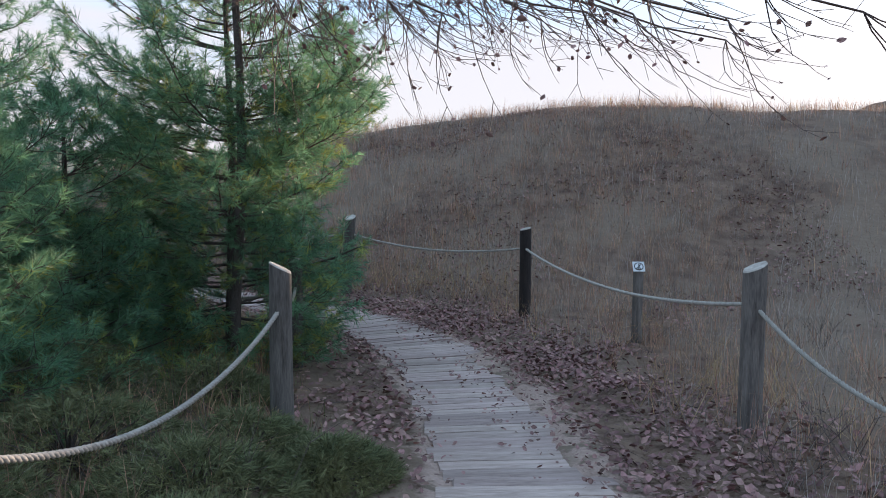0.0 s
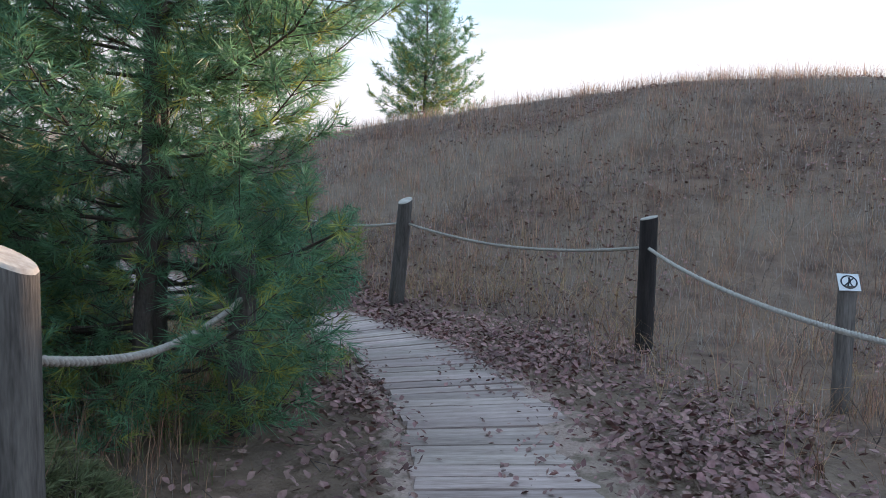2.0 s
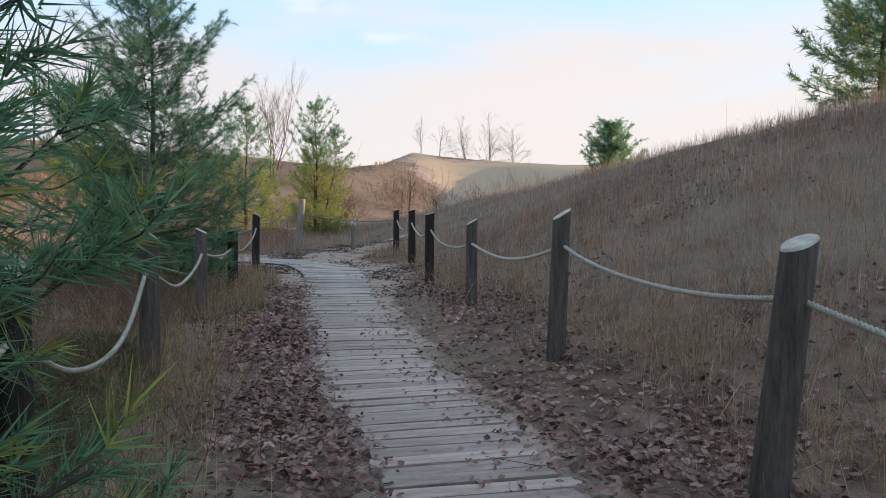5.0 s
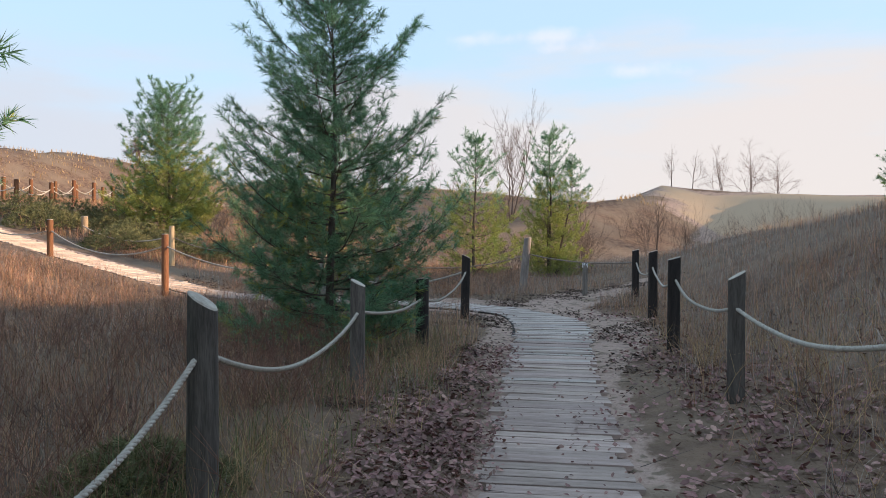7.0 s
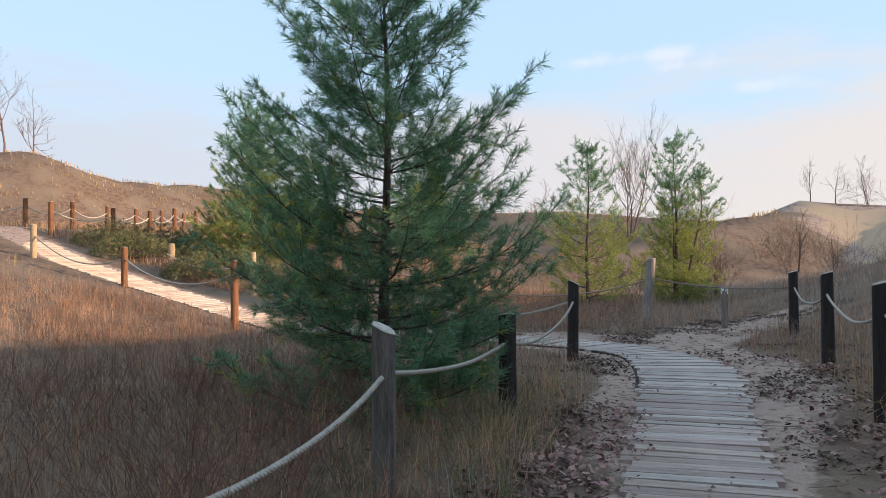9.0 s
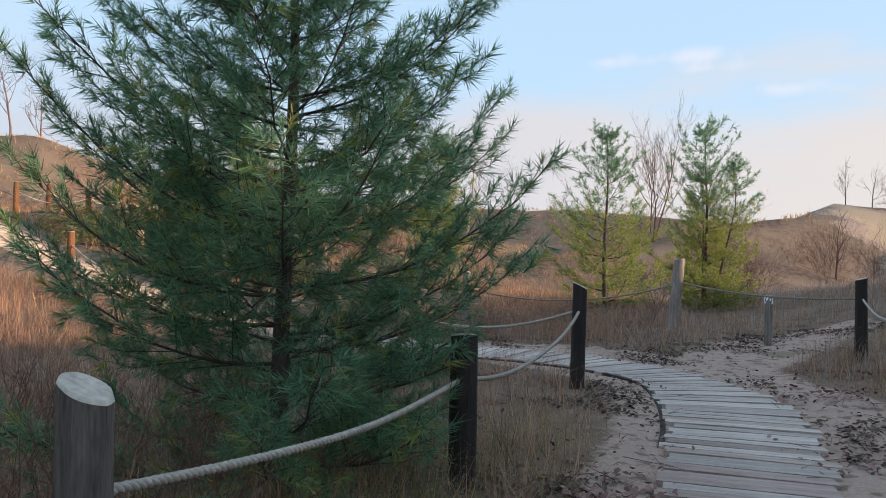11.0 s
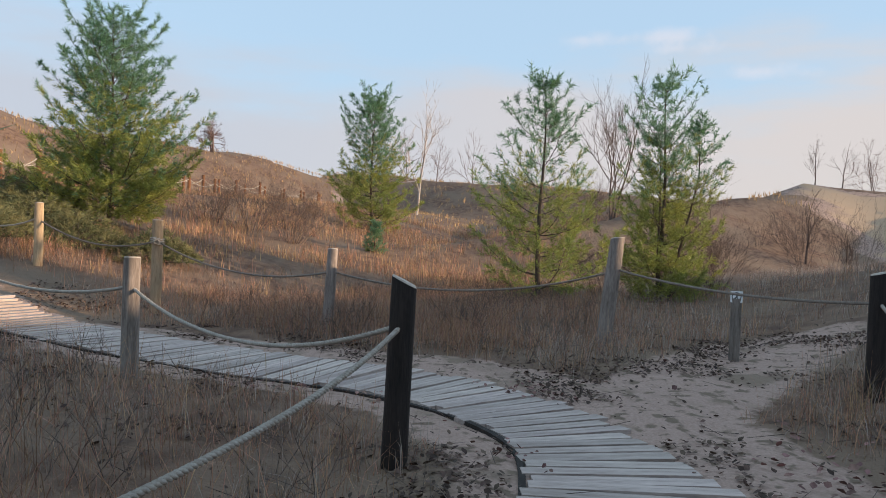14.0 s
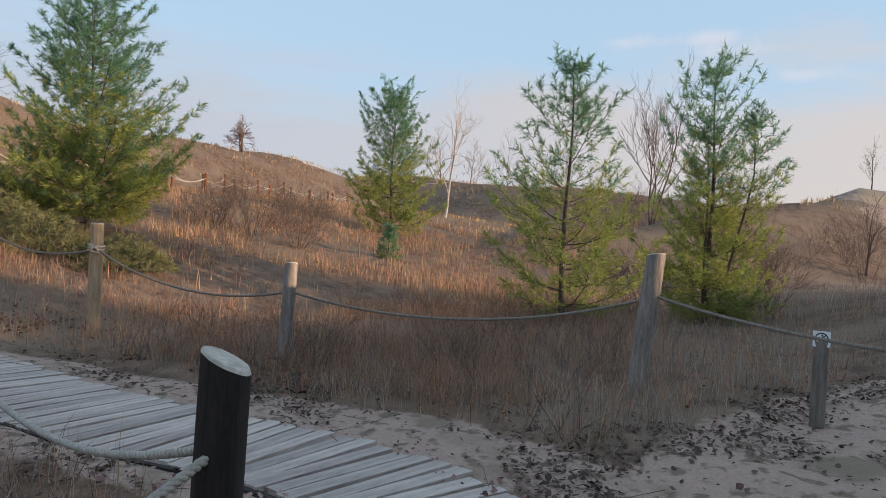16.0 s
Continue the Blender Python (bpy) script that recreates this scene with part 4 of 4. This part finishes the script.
def make_juniper(x, y, radius, height, seed, mat=None, sprays=700, spray=0.14):
    """A low spreading bush of upturned feathery sprays."""
    rng = np.random.RandomState(seed)
    base = new("juniper_bush")
    base.location = (x, y, ground1(x, y))
    a, q = rng.uniform(0, 6.28, sprays), np.sqrt(rng.rand(sprays))
    pos = np.stack([np.cos(a) * q * radius, np.sin(a) * q * radius, height * (1 - q ** 2) * rng.uniform(0.3, 1.0, sprays) + 0.05], 1)
    d = np.stack([np.cos(a) * 0.8, np.sin(a) * 0.8, rng.uniform(0.2, 1.0, sprays)], 1) + rng.normal(0, 0.3, (sprays, 3))
    v = tuft_needles(pos, d, 16, spray, spray * 0.085, rng)
    part("foliage", fast_mesh("foliage", v, np.arange(len(v)).reshape(-1, 3)), mat or M_JUNIPER, base)
    segs = [[0, 0, 0, *p, 0.012, 0.003] for p in pos[::9]]
    part("stemwork", tubes("stemwork", segs, 3), M_BARK, base)
    tagged(base, "low spreading juniper bush with olive and rusty sprays", "bush", "junipers")


for k, (x, y, rad, hh) in enumerate(((-27.6, 10.4, 1.2, 0.7), (-29.6, 10.9, 1.3, 0.9), (-30.5, 8.2, 1.4, 0.9), (-32.5, 7.3, 1.5, 1.0), (-31.2, 10.2, 1.2, 0.9), (-28.6, 12.0, 1.1, 0.8), (-34.5, 8.5, 1.6, 1.0), (-33, 10, 1.4, 1.0), (-28.3, 13.5, 1.0, 0.7))):
    make_juniper(x, y, rad, hh, 500 + k)
for k, (x, y, rad, hh) in enumerate(((-1.9, 4.3, 0.75, 0.4), (-2.6, 5.3, 0.8, 0.55), (-0.95, 3.9, 0.6, 0.3), (-2.2, 3.2, 0.8, 0.4), (-1.75, 5.9, 0.5, 0.35), (-4.75, 8.75, 0.7, 0.35), (-5.5, 9.3, 0.75, 0.4), (-6.3, 9.75, 0.7, 0.35), (-7.5, 10.55, 0.6, 0.3), (-3.6, 8.2, 0.7, 0.35),
                                    (-0.6, 3.2, 0.6, 0.28), (-1.4, 2.6, 0.7, 0.32), (-0.35, 4.5, 0.4, 0.22), (-1.0, 4.7, 0.5, 0.28))):
    make_juniper(x, y, rad, hh, 520 + k, M_JUNIPER, 760, 0.08)

# ---- hanging bare branches over the start of the walk ----


def make_overhang():
    rng = np.random.RandomState(3)
    base = new("overhanging_tree")
    base.location = (-2.15, 7.2, ground1(-2.15, 7.2))
    o = np.array([-2.15, 7.2, ground1(-2.15, 7.2)])
    trunk, p = [], np.array([0.0, 0, -0.1])
    for i in range(8):
        e = p + np.array([0.06 * math.sin(i), 0.05 * math.cos(i * 1.3), 0.75])
        trunk.append([*p, *e, 0.06 - 0.005 * i, 0.06 - 0.005 * (i + 1)])
        p = e
    part("trunk", tubes("trunk", trunk, 8), M_BARK, base)
    segs, tips = [], []
    for bx, by, bz in ((3.2, -2.0, 3.0), (4.2, -1.2, 2.95), (2.3, -1.4, 3.05), (5.0, -1.6, 2.9), (1.4, -1.9, 3.1), (1.8, -0.4, 3.2), (0.9, -1.0, 3.1), (2.9, -0.2, 3.2), (3.6, -0.9, 3.1), (2.6, -2.4, 3.1), (4.6, 0.7, 3.15), (3.7, 0.4, 3.15)):
        a, b = np.array([0.1, 0, 3.7]), np.array([bx, by, bz])
        m = 9
        t = np.linspace(0, 1, m)
        line = np.outer(1 - t, a) + np.outer(t, b)
        line[:, 2] += 0.30 * np.sin(t * math.pi)
        line += rng.normal(0, 0.035, line.shape)
        for i in range(m - 1):
            segs.append([*line[i], *line[i + 1], 0.022 * (1 - 0.6 * t[i]), 0.022 * (1 - 0.6 * t[i + 1])])
        for i in range(2, m):
            for _ in range(rng.randint(3, 6)):
                q = line[i].copy()
                d = unit(np.array([[rng.normal(0.25, 0.4), rng.normal(0, 0.4), -0.55]]))[0]
                L = rng.uniform(0.35, 1.15)
                for j in range(8):
                    e = q + d * L / 8
                    segs.append([*q, *e, 0.0062 * (1 - 0.09 * j), 0.0062 * (1 - 0.09 * (j + 1))])
                    if j in (2, 4, 6) and rng.rand() < 0.75:
                        sd = unit((d + rng.normal(0, 0.55, 3))[None])[0]
                        g = e + sd * rng.uniform(0.1, 0.35)
                        segs.append([*e, *g, 0.0032, 0.0018])
                        if rng.rand() < 0.22:
                            tips.append(g)
                    q = e
                    d = unit((d + rng.normal(0, 0.10, 3) + np.array([0.10, 0, 0.03]))[None])[0]
                if rng.rand() < 0.35:
                    tips.append(q)
    part("branchwork", tubes("branchwork", segs, 3), M_TWIG, base, "thin drooping bare twigs")
    tips = np.array(tips)
    v = leaf_verts(tips, rng.uniform(0.02, 0.032, len(tips)), rng, 1.4)
    part("dead_foliage", fast_mesh("dead_foliage", *v), M_LEAF, base, "few shrivelled brown leaves")
    tagged(base, "bare tree with drooping twigs and shrivelled leaves", "tree")


def leaf_verts(pos, size, rng, tilt=0.35):
    """Curled leaves, six corners and four triangles each."""
    n = len(pos)
    nrm = unit(np.stack([rng.normal(0, tilt, n), rng.normal(0, tilt, n), np.ones(n)], 1))
    u, w = frame_of(nrm)
    a = rng.uniform(0, 2 * math.pi, (n, 1))
    u, w = np.cos(a) * u + np.sin(a) * w, -np.sin(a) * u + np.cos(a) * w
    s = np.asarray(size)[:, None]
    wd, curl = rng.uniform(0.45, 0.8, (n, 1)), rng.uniform(-0.15, 0.6, (n, 1))
    P = [pos - u * s + nrm * curl * s * 0.5, pos - u * s * 0.25 + w * s * wd + nrm * curl * s, pos + u * s * 0.45 + w * s * wd * 0.75 + nrm * curl * s * 0.8,
         pos + u * s * 1.05 + nrm * curl * s * 0.7, pos + u * s * 0.4 - w * s * wd * 0.8 + nrm * curl * s * 0.7, pos - u * s * 0.3 - w * s * wd + nrm * curl * s]
    v = np.stack(P, 1).reshape(-1, 3)
    o = np.arange(n)[:, None] * 6
    f = np.concatenate([o + np.array([[0, 5, 4, 3]]), o + np.array([[0, 3, 2, 1]])])
    return v, f


make_overhang()

# ---- fallen leaves ----


def scatter(n, box, keep, seed):
    rng = np.random.RandomState(seed)
    x, y = rng.uniform(box[0], box[1], n), rng.uniform(box[2], box[3], n)
    ok = rng.rand(n) < keep(x, y)
    return x[ok], y[ok], rng


def litter_density(x, y):
    d, _, side = along(x, y, WALK)
    base = np.where(side > 0, smooth(1.9, 0.8, d), smooth(2.6, 1.2, d)) * smooth(0.25, 0.6, d)
    east = smooth(-13.5, -8.5, x)
    right_strip = np.where((side < 0) & (x < -5), smooth(0.9, 1.5, d), 1.0)
    start = np.where(side > 0, 0.15 + 0.85 * smooth(4.0, 7.5, y), 0.3 + 0.7 * smooth(4.0, 7.5, y))
    patch = smooth(0.30, 0.62, fbm(x * 0.9, y * 0.9))
    on_boards = 0.0016 * (d < 0.6)
    slope = 0.15 * smooth(0.34, 0.62, fbm(x * 0.6 + 20, y * 0.6)) * smooth(16, 8, np.where(side < 0, d, 99)) * smooth(-14, -3, x)
    return np.clip(base * east * start * right_strip * np.where((side < 0) & (x < -3.5), 0.42, 0.9) * (0.3 + 0.7 * patch) + on_boards * east + slope + 0.10 * base * smooth(0.5, 0.66, fbm(x * 1.4 + 7, y * 1.4)), 0, 1)


def build_litter():
    x, y, rng = scatter(500000, (-18, 6, 0.5, 22), litter_density, 41)
    d, _, _ = along(x, y, WALK)
    z = ground(x, y) + np.where(d < 0.55, 0.062, rng.uniform(0.012, 0.05, len(x)))
    v, f = leaf_verts(np.stack([x, y, z], 1), rng.uniform(0.014, 0.038, len(x)) * np.where(d < 0.55, 0.7, 1.0), rng, 0.5)
    ob = part("fallen_leaves", fast_mesh("fallen_leaves", v, f), M_LEAF)
    tagged(ob, "dry brown and grey fallen leaves strewn beside the boardwalk", "fallen leaves", kind="stuff")


build_litter()


def build_debris():
    """Dark bits of leaf, bark and twig blown together on the sand round the bend."""
    def keep(x, y):
        d, _, _ = along(x, y, WALK)
        t, _, _ = along(x, y, TRAIL)
        rim = np.maximum(smooth(0.5, 0.9, d) * smooth(3.2, 1.6, d), smooth(2.0, 0.8, t))
        return rim * (0.05 + smooth(0.47, 0.66, fbm(x * 1.1 + 3, y * 1.1 + 8))) * smooth(0.45, 0.6, d)
    x, y, rng = scatter(95000, (-25, -9, 12, 24), keep, 43)
    p = np.stack([x, y, ground(x, y) + rng.uniform(0.006, 0.03, len(x))], 1)
    v, f = leaf_verts(p, rng.uniform(0.010, 0.032, len(x)), rng, 0.4)
    tagged(part("leaf_debris", fast_mesh("leaf_debris", v, f), M_DEBRIS), "dark leaf and bark bits on trodden sand", "leaf litter", kind="stuff")
    x, y, rng = scatter(2600, (-22, 3, 3, 22), lambda x, y: smooth(0.3, 0.7, along(x, y, WALK)[0]) * smooth(3, 1, along(x, y, WALK)[0]), 44)
    a, L = rng.uniform(0, 6.28, len(x)), rng.uniform(0.08, 0.4, len(x))
    z = ground(x, y) + 0.02
    e = np.stack([x + np.cos(a) * L, y + np.sin(a) * L, ground(x + np.cos(a) * L, y + np.sin(a) * L) + rng.uniform(0.01, 0.09, len(x))], 1)
    segs = np.concatenate([np.stack([x, y, z], 1), e, np.full((len(x), 1), 0.0035), np.full((len(x), 1), 0.0015)], 1)
    tagged(part("fallen_twigs", tubes("fallen_twigs", segs, 3), M_TWIG), "thin dry fallen twigs on the ground", "twigs", kind="stuff")


build_debris()

# ---- grasses ----


def blades(x, y, rng, hmin, hmax, width, bend=0.45):
    """Bent blades of two pieces each, as triangles."""
    n = len(x)
    z = ground(x, y) - 0.02
    h = rng.uniform(hmin, hmax, n)
    a = rng.uniform(0, 2 * math.pi, n)
    d = np.stack([np.cos(a), np.sin(a), np.zeros(n)], 1)
    lean = np.abs(rng.normal(0, bend, n))[:, None]
    fa = rng.uniform(0, 2 * math.pi, n)
    sd = np.stack([np.cos(fa), np.sin(fa), np.zeros(n)], 1) * (width * rng.uniform(0.6, 1.4, n))[:, None] / 2
    p = np.stack([x, y, z], 1)
    up = np.array([[0, 0, 1.0]])
    hh = h[:, None]
    mid = p + d * lean * hh * 0.3 + up * hh * 0.55
    tip = p + d * lean * hh + up * hh * np.clip(1.0 - 0.45 * lean ** 2, 0.2, 1)
    v = np.stack([p - sd, p + sd, mid + sd * 0.75, mid - sd * 0.75, tip], 1).reshape(-1, 3)
    o = np.arange(n)[:, None] * 5
    f = np.concatenate([o + np.array([[0, 1, 2]]), o + np.array([[0, 2, 3]]), o + np.array([[3, 2, 4]])])
    return v, f


def clumped(n, per, box, keep, seed, spread):
    """Places in tufts: n tuft centres kept by a density, per blades round each."""
    x, y, rng = scatter(n, box, keep, seed)
    k = rng.poisson(per, len(x))
    x, y = np.repeat(x, k), np.repeat(y, k)
    return x + rng.normal(0, spread, len(x)), y + rng.normal(0, spread, len(y)), rng


def open_ground(x, y, margin=0.75):
    d, _, _ = along(x, y, WALK)
    t, _, _ = along(x, y, TRAIL)
    return smooth(margin, margin + 0.6, d) * smooth(0.7, 1.2, t) * smooth(0.5, 0.15, sand_amount(x, y) + 0.5 * (fbm(x * 1.7, y * 1.7) - 0.5))


def field_left(x, y):
    d, _, side = along(x, y, WALK)
    return np.where(side > 0, smooth(np.where(x < -9, 0.75, 1.1), np.where(x < -9, 1.3, 2.1), d), 0) * open_ground(x, y) * (0.4 + 0.6 * fbm(x * 0.5, y * 0.5))


def field_right(x, y):
    d, _, side = along(x, y, WALK)
    return np.where(side < 0, smooth(0.9, 2.2, d), 0) * open_ground(x, y) * (0.35 + 0.65 * fbm(x * 0.6, y * 0.6))


def grass_patch(name, mat, label, n, per, box, keep, seed, spread, hmin, hmax, width, bend=0.45):
    x, y, rng = clumped(n, per, box, keep, seed, spread)
    v, f = blades(x, y, rng, hmin, hmax, width, bend)
    tagged(part(name, fast_mesh(name, v, f), mat), label, "grass", kind="stuff")


grass_patch("russet_grass", M_GRASS_BROWN, "dry russet bunch grass beside the boardwalk", 10500, 10, (-24, 4, 1, 22), lambda x, y: np.maximum(field_left(x, y), field_right(x, y) * 0.8), 61, 0.08, 0.16, 0.6, 0.0042, 0.8)
grass_patch("grey_grass", M_GRASS_GREY, "dry greyish straw grass beside the boardwalk", 8600, 9, (-24, 6, 0, 22), lambda x, y: np.maximum(field_left(x, y) * 0.8, field_right(x, y)), 62, 0.1, 0.10, 0.45, 0.004, 0.75)
grass_patch("green_grass", M_GRASS_GREEN, "patchy green and straw grass along the fence", 4500, 10, (-14, 3, 2, 16), lambda x, y: field_left(x, y) * smooth(-12, -6, x) * smooth(3.2, 1.2, along(x, y, WALK)[0]), 63, 0.08, 0.1, 0.42, 0.005, 0.6)


def hill_keep(x, y):
    d, z, side = along(x, y, CREST)
    return np.where(side < 0, smooth(13, 10, d), smooth(2.5, 0.5, d)) * open_ground(x, y, 1.6) * (0.3 + 0.7 * fbm(x * 0.5 + 3, y * 0.5))


grass_patch("hill_grass", M_GRASS_GREY, "thin dry grey-brown grass over the dune slope", 46000, 3.2, (-34, 22, 8, 38), hill_keep, 64, 0.13, 0.10, 0.42, 0.0068, 0.65)
grass_patch("hill_russet_grass", M_GRASS_BROWN, "thin russet grass over the dune slope", 13000, 4, (-30, 20, 9, 30), hill_keep, 65, 0.11, 0.12, 0.42, 0.0065, 0.6)


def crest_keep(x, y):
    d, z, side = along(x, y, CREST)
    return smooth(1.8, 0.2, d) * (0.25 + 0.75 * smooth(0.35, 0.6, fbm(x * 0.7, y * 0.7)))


# golden tone only along the crest: the backlit fringe is put into its colour
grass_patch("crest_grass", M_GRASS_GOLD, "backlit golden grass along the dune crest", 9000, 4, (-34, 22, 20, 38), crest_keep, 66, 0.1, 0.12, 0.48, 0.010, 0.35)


def valley_keep(x, y):
    d, z, side = along(x, y, CREST)
    clear = np.where(side < 0, smooth(9.5, 12, d), 0)
    return clear * open_ground(x, y, 1.4) * smooth(-17.5, -20, x) * (0.12 + 0.88 * smooth(0.36, 0.62, fbm(x * 0.55, y * 0.55)))


grass_patch("valley_grass", M_GRASS_BROWN, "russet sunlit bunch grass in the hollow", 10000, 6, (-54, -27, 2, 42), valley_keep, 67, 0.14, 0.2, 0.55, 0.012, 0.55)
grass_patch("valley_gold_grass", M_GRASS_GOLD, "golden dry grass in the hollow", 5000, 5, (-52, -25, -4, 30), valley_keep, 68, 0.14, 0.15, 0.45, 0.012, 0.5)
grass_patch("far_grass", M_GRASS_GOLD, "golden dry grass on the far hillside", 11000, 3, (-110, -50, -30, 50), lambda x, y: (sand_amount(x, y) < 0.5) * (0.3 + 0.7 * fbm(x * 0.15, y * 0.15)), 69, 0.25, 0.15, 0.4, 0.05, 0.35)
grass_patch("understory_grass", M_GRASS_BROWN, "short dense dry grass filling the ground beside the fences", 12000, 8, (-23, 3, 2, 21), lambda x, y: np.maximum(field_left(x, y), 0.55 * field_right(x, y)), 77, 0.12, 0.05, 0.24, 0.0045, 0.8)
grass_patch("near_valley_grass", M_GRASS_BROWN, "fine russet dry grass behind the outer fence", 14000, 10, (-28, -17.5, 8, 30), valley_keep, 70, 0.11, 0.12, 0.46, 0.005, 0.7)
grass_patch("near_valley_straw", M_GRASS_GREY, "fine grey straw behind the outer fence", 10000, 9, (-28, -17, 8, 30), valley_keep, 71, 0.12, 0.08, 0.36, 0.0045, 0.85)
grass_patch("arching_straw", M_GRASS_GOLD, "long arching pale straw along the fence", 800, 14, (-16, 3, 4, 20), lambda x, y: field_right(x, y) * smooth(3.2, 2.2, along(x, y, WALK)[0]), 72, 0.05, 0.3, 0.62, 0.0038, 1.1)
grass_patch("weed_stalks", M_GRASS_GREY, "tall thin dry weed stalks on the slope", 170, 1.5, (-20, 5, 5, 22), lambda x, y: np.maximum(field_right(x, y), field_left(x, y) * 0.4), 73, 0.1, 0.6, 1.15, 0.006, 0.25)
grass_patch("fence_straw", M_GRASS_GOLD, "tangled pale straw grass under the rope fence", 1900, 15, (-13.5, -2, 7.5, 16), lambda x, y: np.where(along(x, y, WALK)[2] > 0, 1.0, 0.0) * smooth(0.95, 1.5, along(x, y, WALK)[0]) * smooth(3.2, 2.0, along(x, y, WALK)[0]) * smooth(0.3, 0.5, fbm(x * 0.8 + 11, y * 0.8)), 80, 0.09, 0.15, 0.5, 0.0038, 1.0)
grass_patch("fence_grass", M_GRASS_GREEN, "straw and green tuft grass along the fence", 1500, 16, (-13, -2, 7, 16), lambda x, y: field_left(x, y) * smooth(3.0, 2.0, along(x, y, WALK)[0]), 74, 0.06, 0.2, 0.5, 0.004, 0.8)



def build_brush(count, box, keep, seed, tall, thick, mat, label):
    """Dry forked stalks and tangled stems in the grass."""
    x, y, rng = clumped(count, 5, box, keep, seed, 0.12)
    n = len(x)
    p = np.stack([x, y, ground(x, y) - 0.02], 1)
    a = rng.uniform(0, 6.28, n)
    d = unit(np.stack([np.cos(a) * 0.5, np.sin(a) * 0.5, rng.uniform(0.5, 1.3, n)], 1))
    m = p + d * rng.uniform(0.15, 0.35, (n, 1)) * tall
    rows = [np.concatenate([p, m, np.full((n, 1), 0.003 * thick), np.full((n, 1), 0.0022 * thick)], 1)]
    for _ in range(3):
        e = m + unit(d + rng.normal(0, 0.5, (n, 3))) * rng.uniform(0.1, 0.28, (n, 1)) * tall
        rows.append(np.concatenate([m, e, np.full((n, 1), 0.002 * thick), np.full((n, 1), 0.001 * thick)], 1))
    tagged(part("dry_brush", tubes("dry_brush", np.concatenate(rows), 3), mat), label, "dry stalks", kind="stuff")


build_brush(1300, (-23, 4, 1, 21), lambda x, y: np.maximum(field_left(x, y), 0.35 * field_right(x, y)), 76, 1.0, 1.0, M_TWIG, "dry forked brown stalks tangled in the grass")
build_brush(700, (-10, 4, 5, 18), lambda x, y: field_right(x, y) * smooth(4.5, 2.5, along(x, y, WALK)[0]), 81, 1.1, 0.9, M_GRASS_GOLD, "pale forked straw stalks at the foot of the slope")
build_brush(900, (-29, -17, 9, 29), valley_keep, 78, 1.15, 1.25, M_TWIG, "dark forked dead stalks behind the outer fence")
build_brush(800, (-14, -3, 5, 13), field_left, 79, 1.35, 1.0, M_STALK, "tall reddish dry stalks in the open field")

# ---- far fences on the hillside ----
FAR_A = [(-34.2, 2.0), (-35.8, 3.8), (-37.6, 5.0), (-39.8, 5.9), (-42.2, 6.7), (-45, 7.5), (-48, 8.3), (-52, 9.5), (-56, 10.7), (-60, 11.9), (-63.5, 12.9), (-67, 13.8), (-71, 15.6), (-75, 17.2), (-78.8, 18.75), (-84, 21.1), (-88, 22.8)]
FAR_B = [(-33.0, 5.3), (-35.0, 6.9), (-37.2, 7.9), (-39.6, 8.6), (-42.4, 9.3), (-45.5, 10.1), (-49.5, 11.3), (-54, 12.6), (-58, 13.8), (-62, 15.0), (-66.5, 16.6), (-72, 18.6), (-76.2, 20.2), (-80.5, 22.2)]
for row in (FAR_A, FAR_B):
    tops = [(x, y, ground1(x, y) + 1.12) for x, y in row]
    for q in tops:
        make_post(*q, mat=M_POST_BROWN, r=0.085, cut=6, label="brown round wooden fence post on the far hillside", group="far fence posts")
    for a, b in zip(tops, tops[1:]):
        make_rope(a, b, 0.28, fine=False, r=0.022)

build_boardwalk()
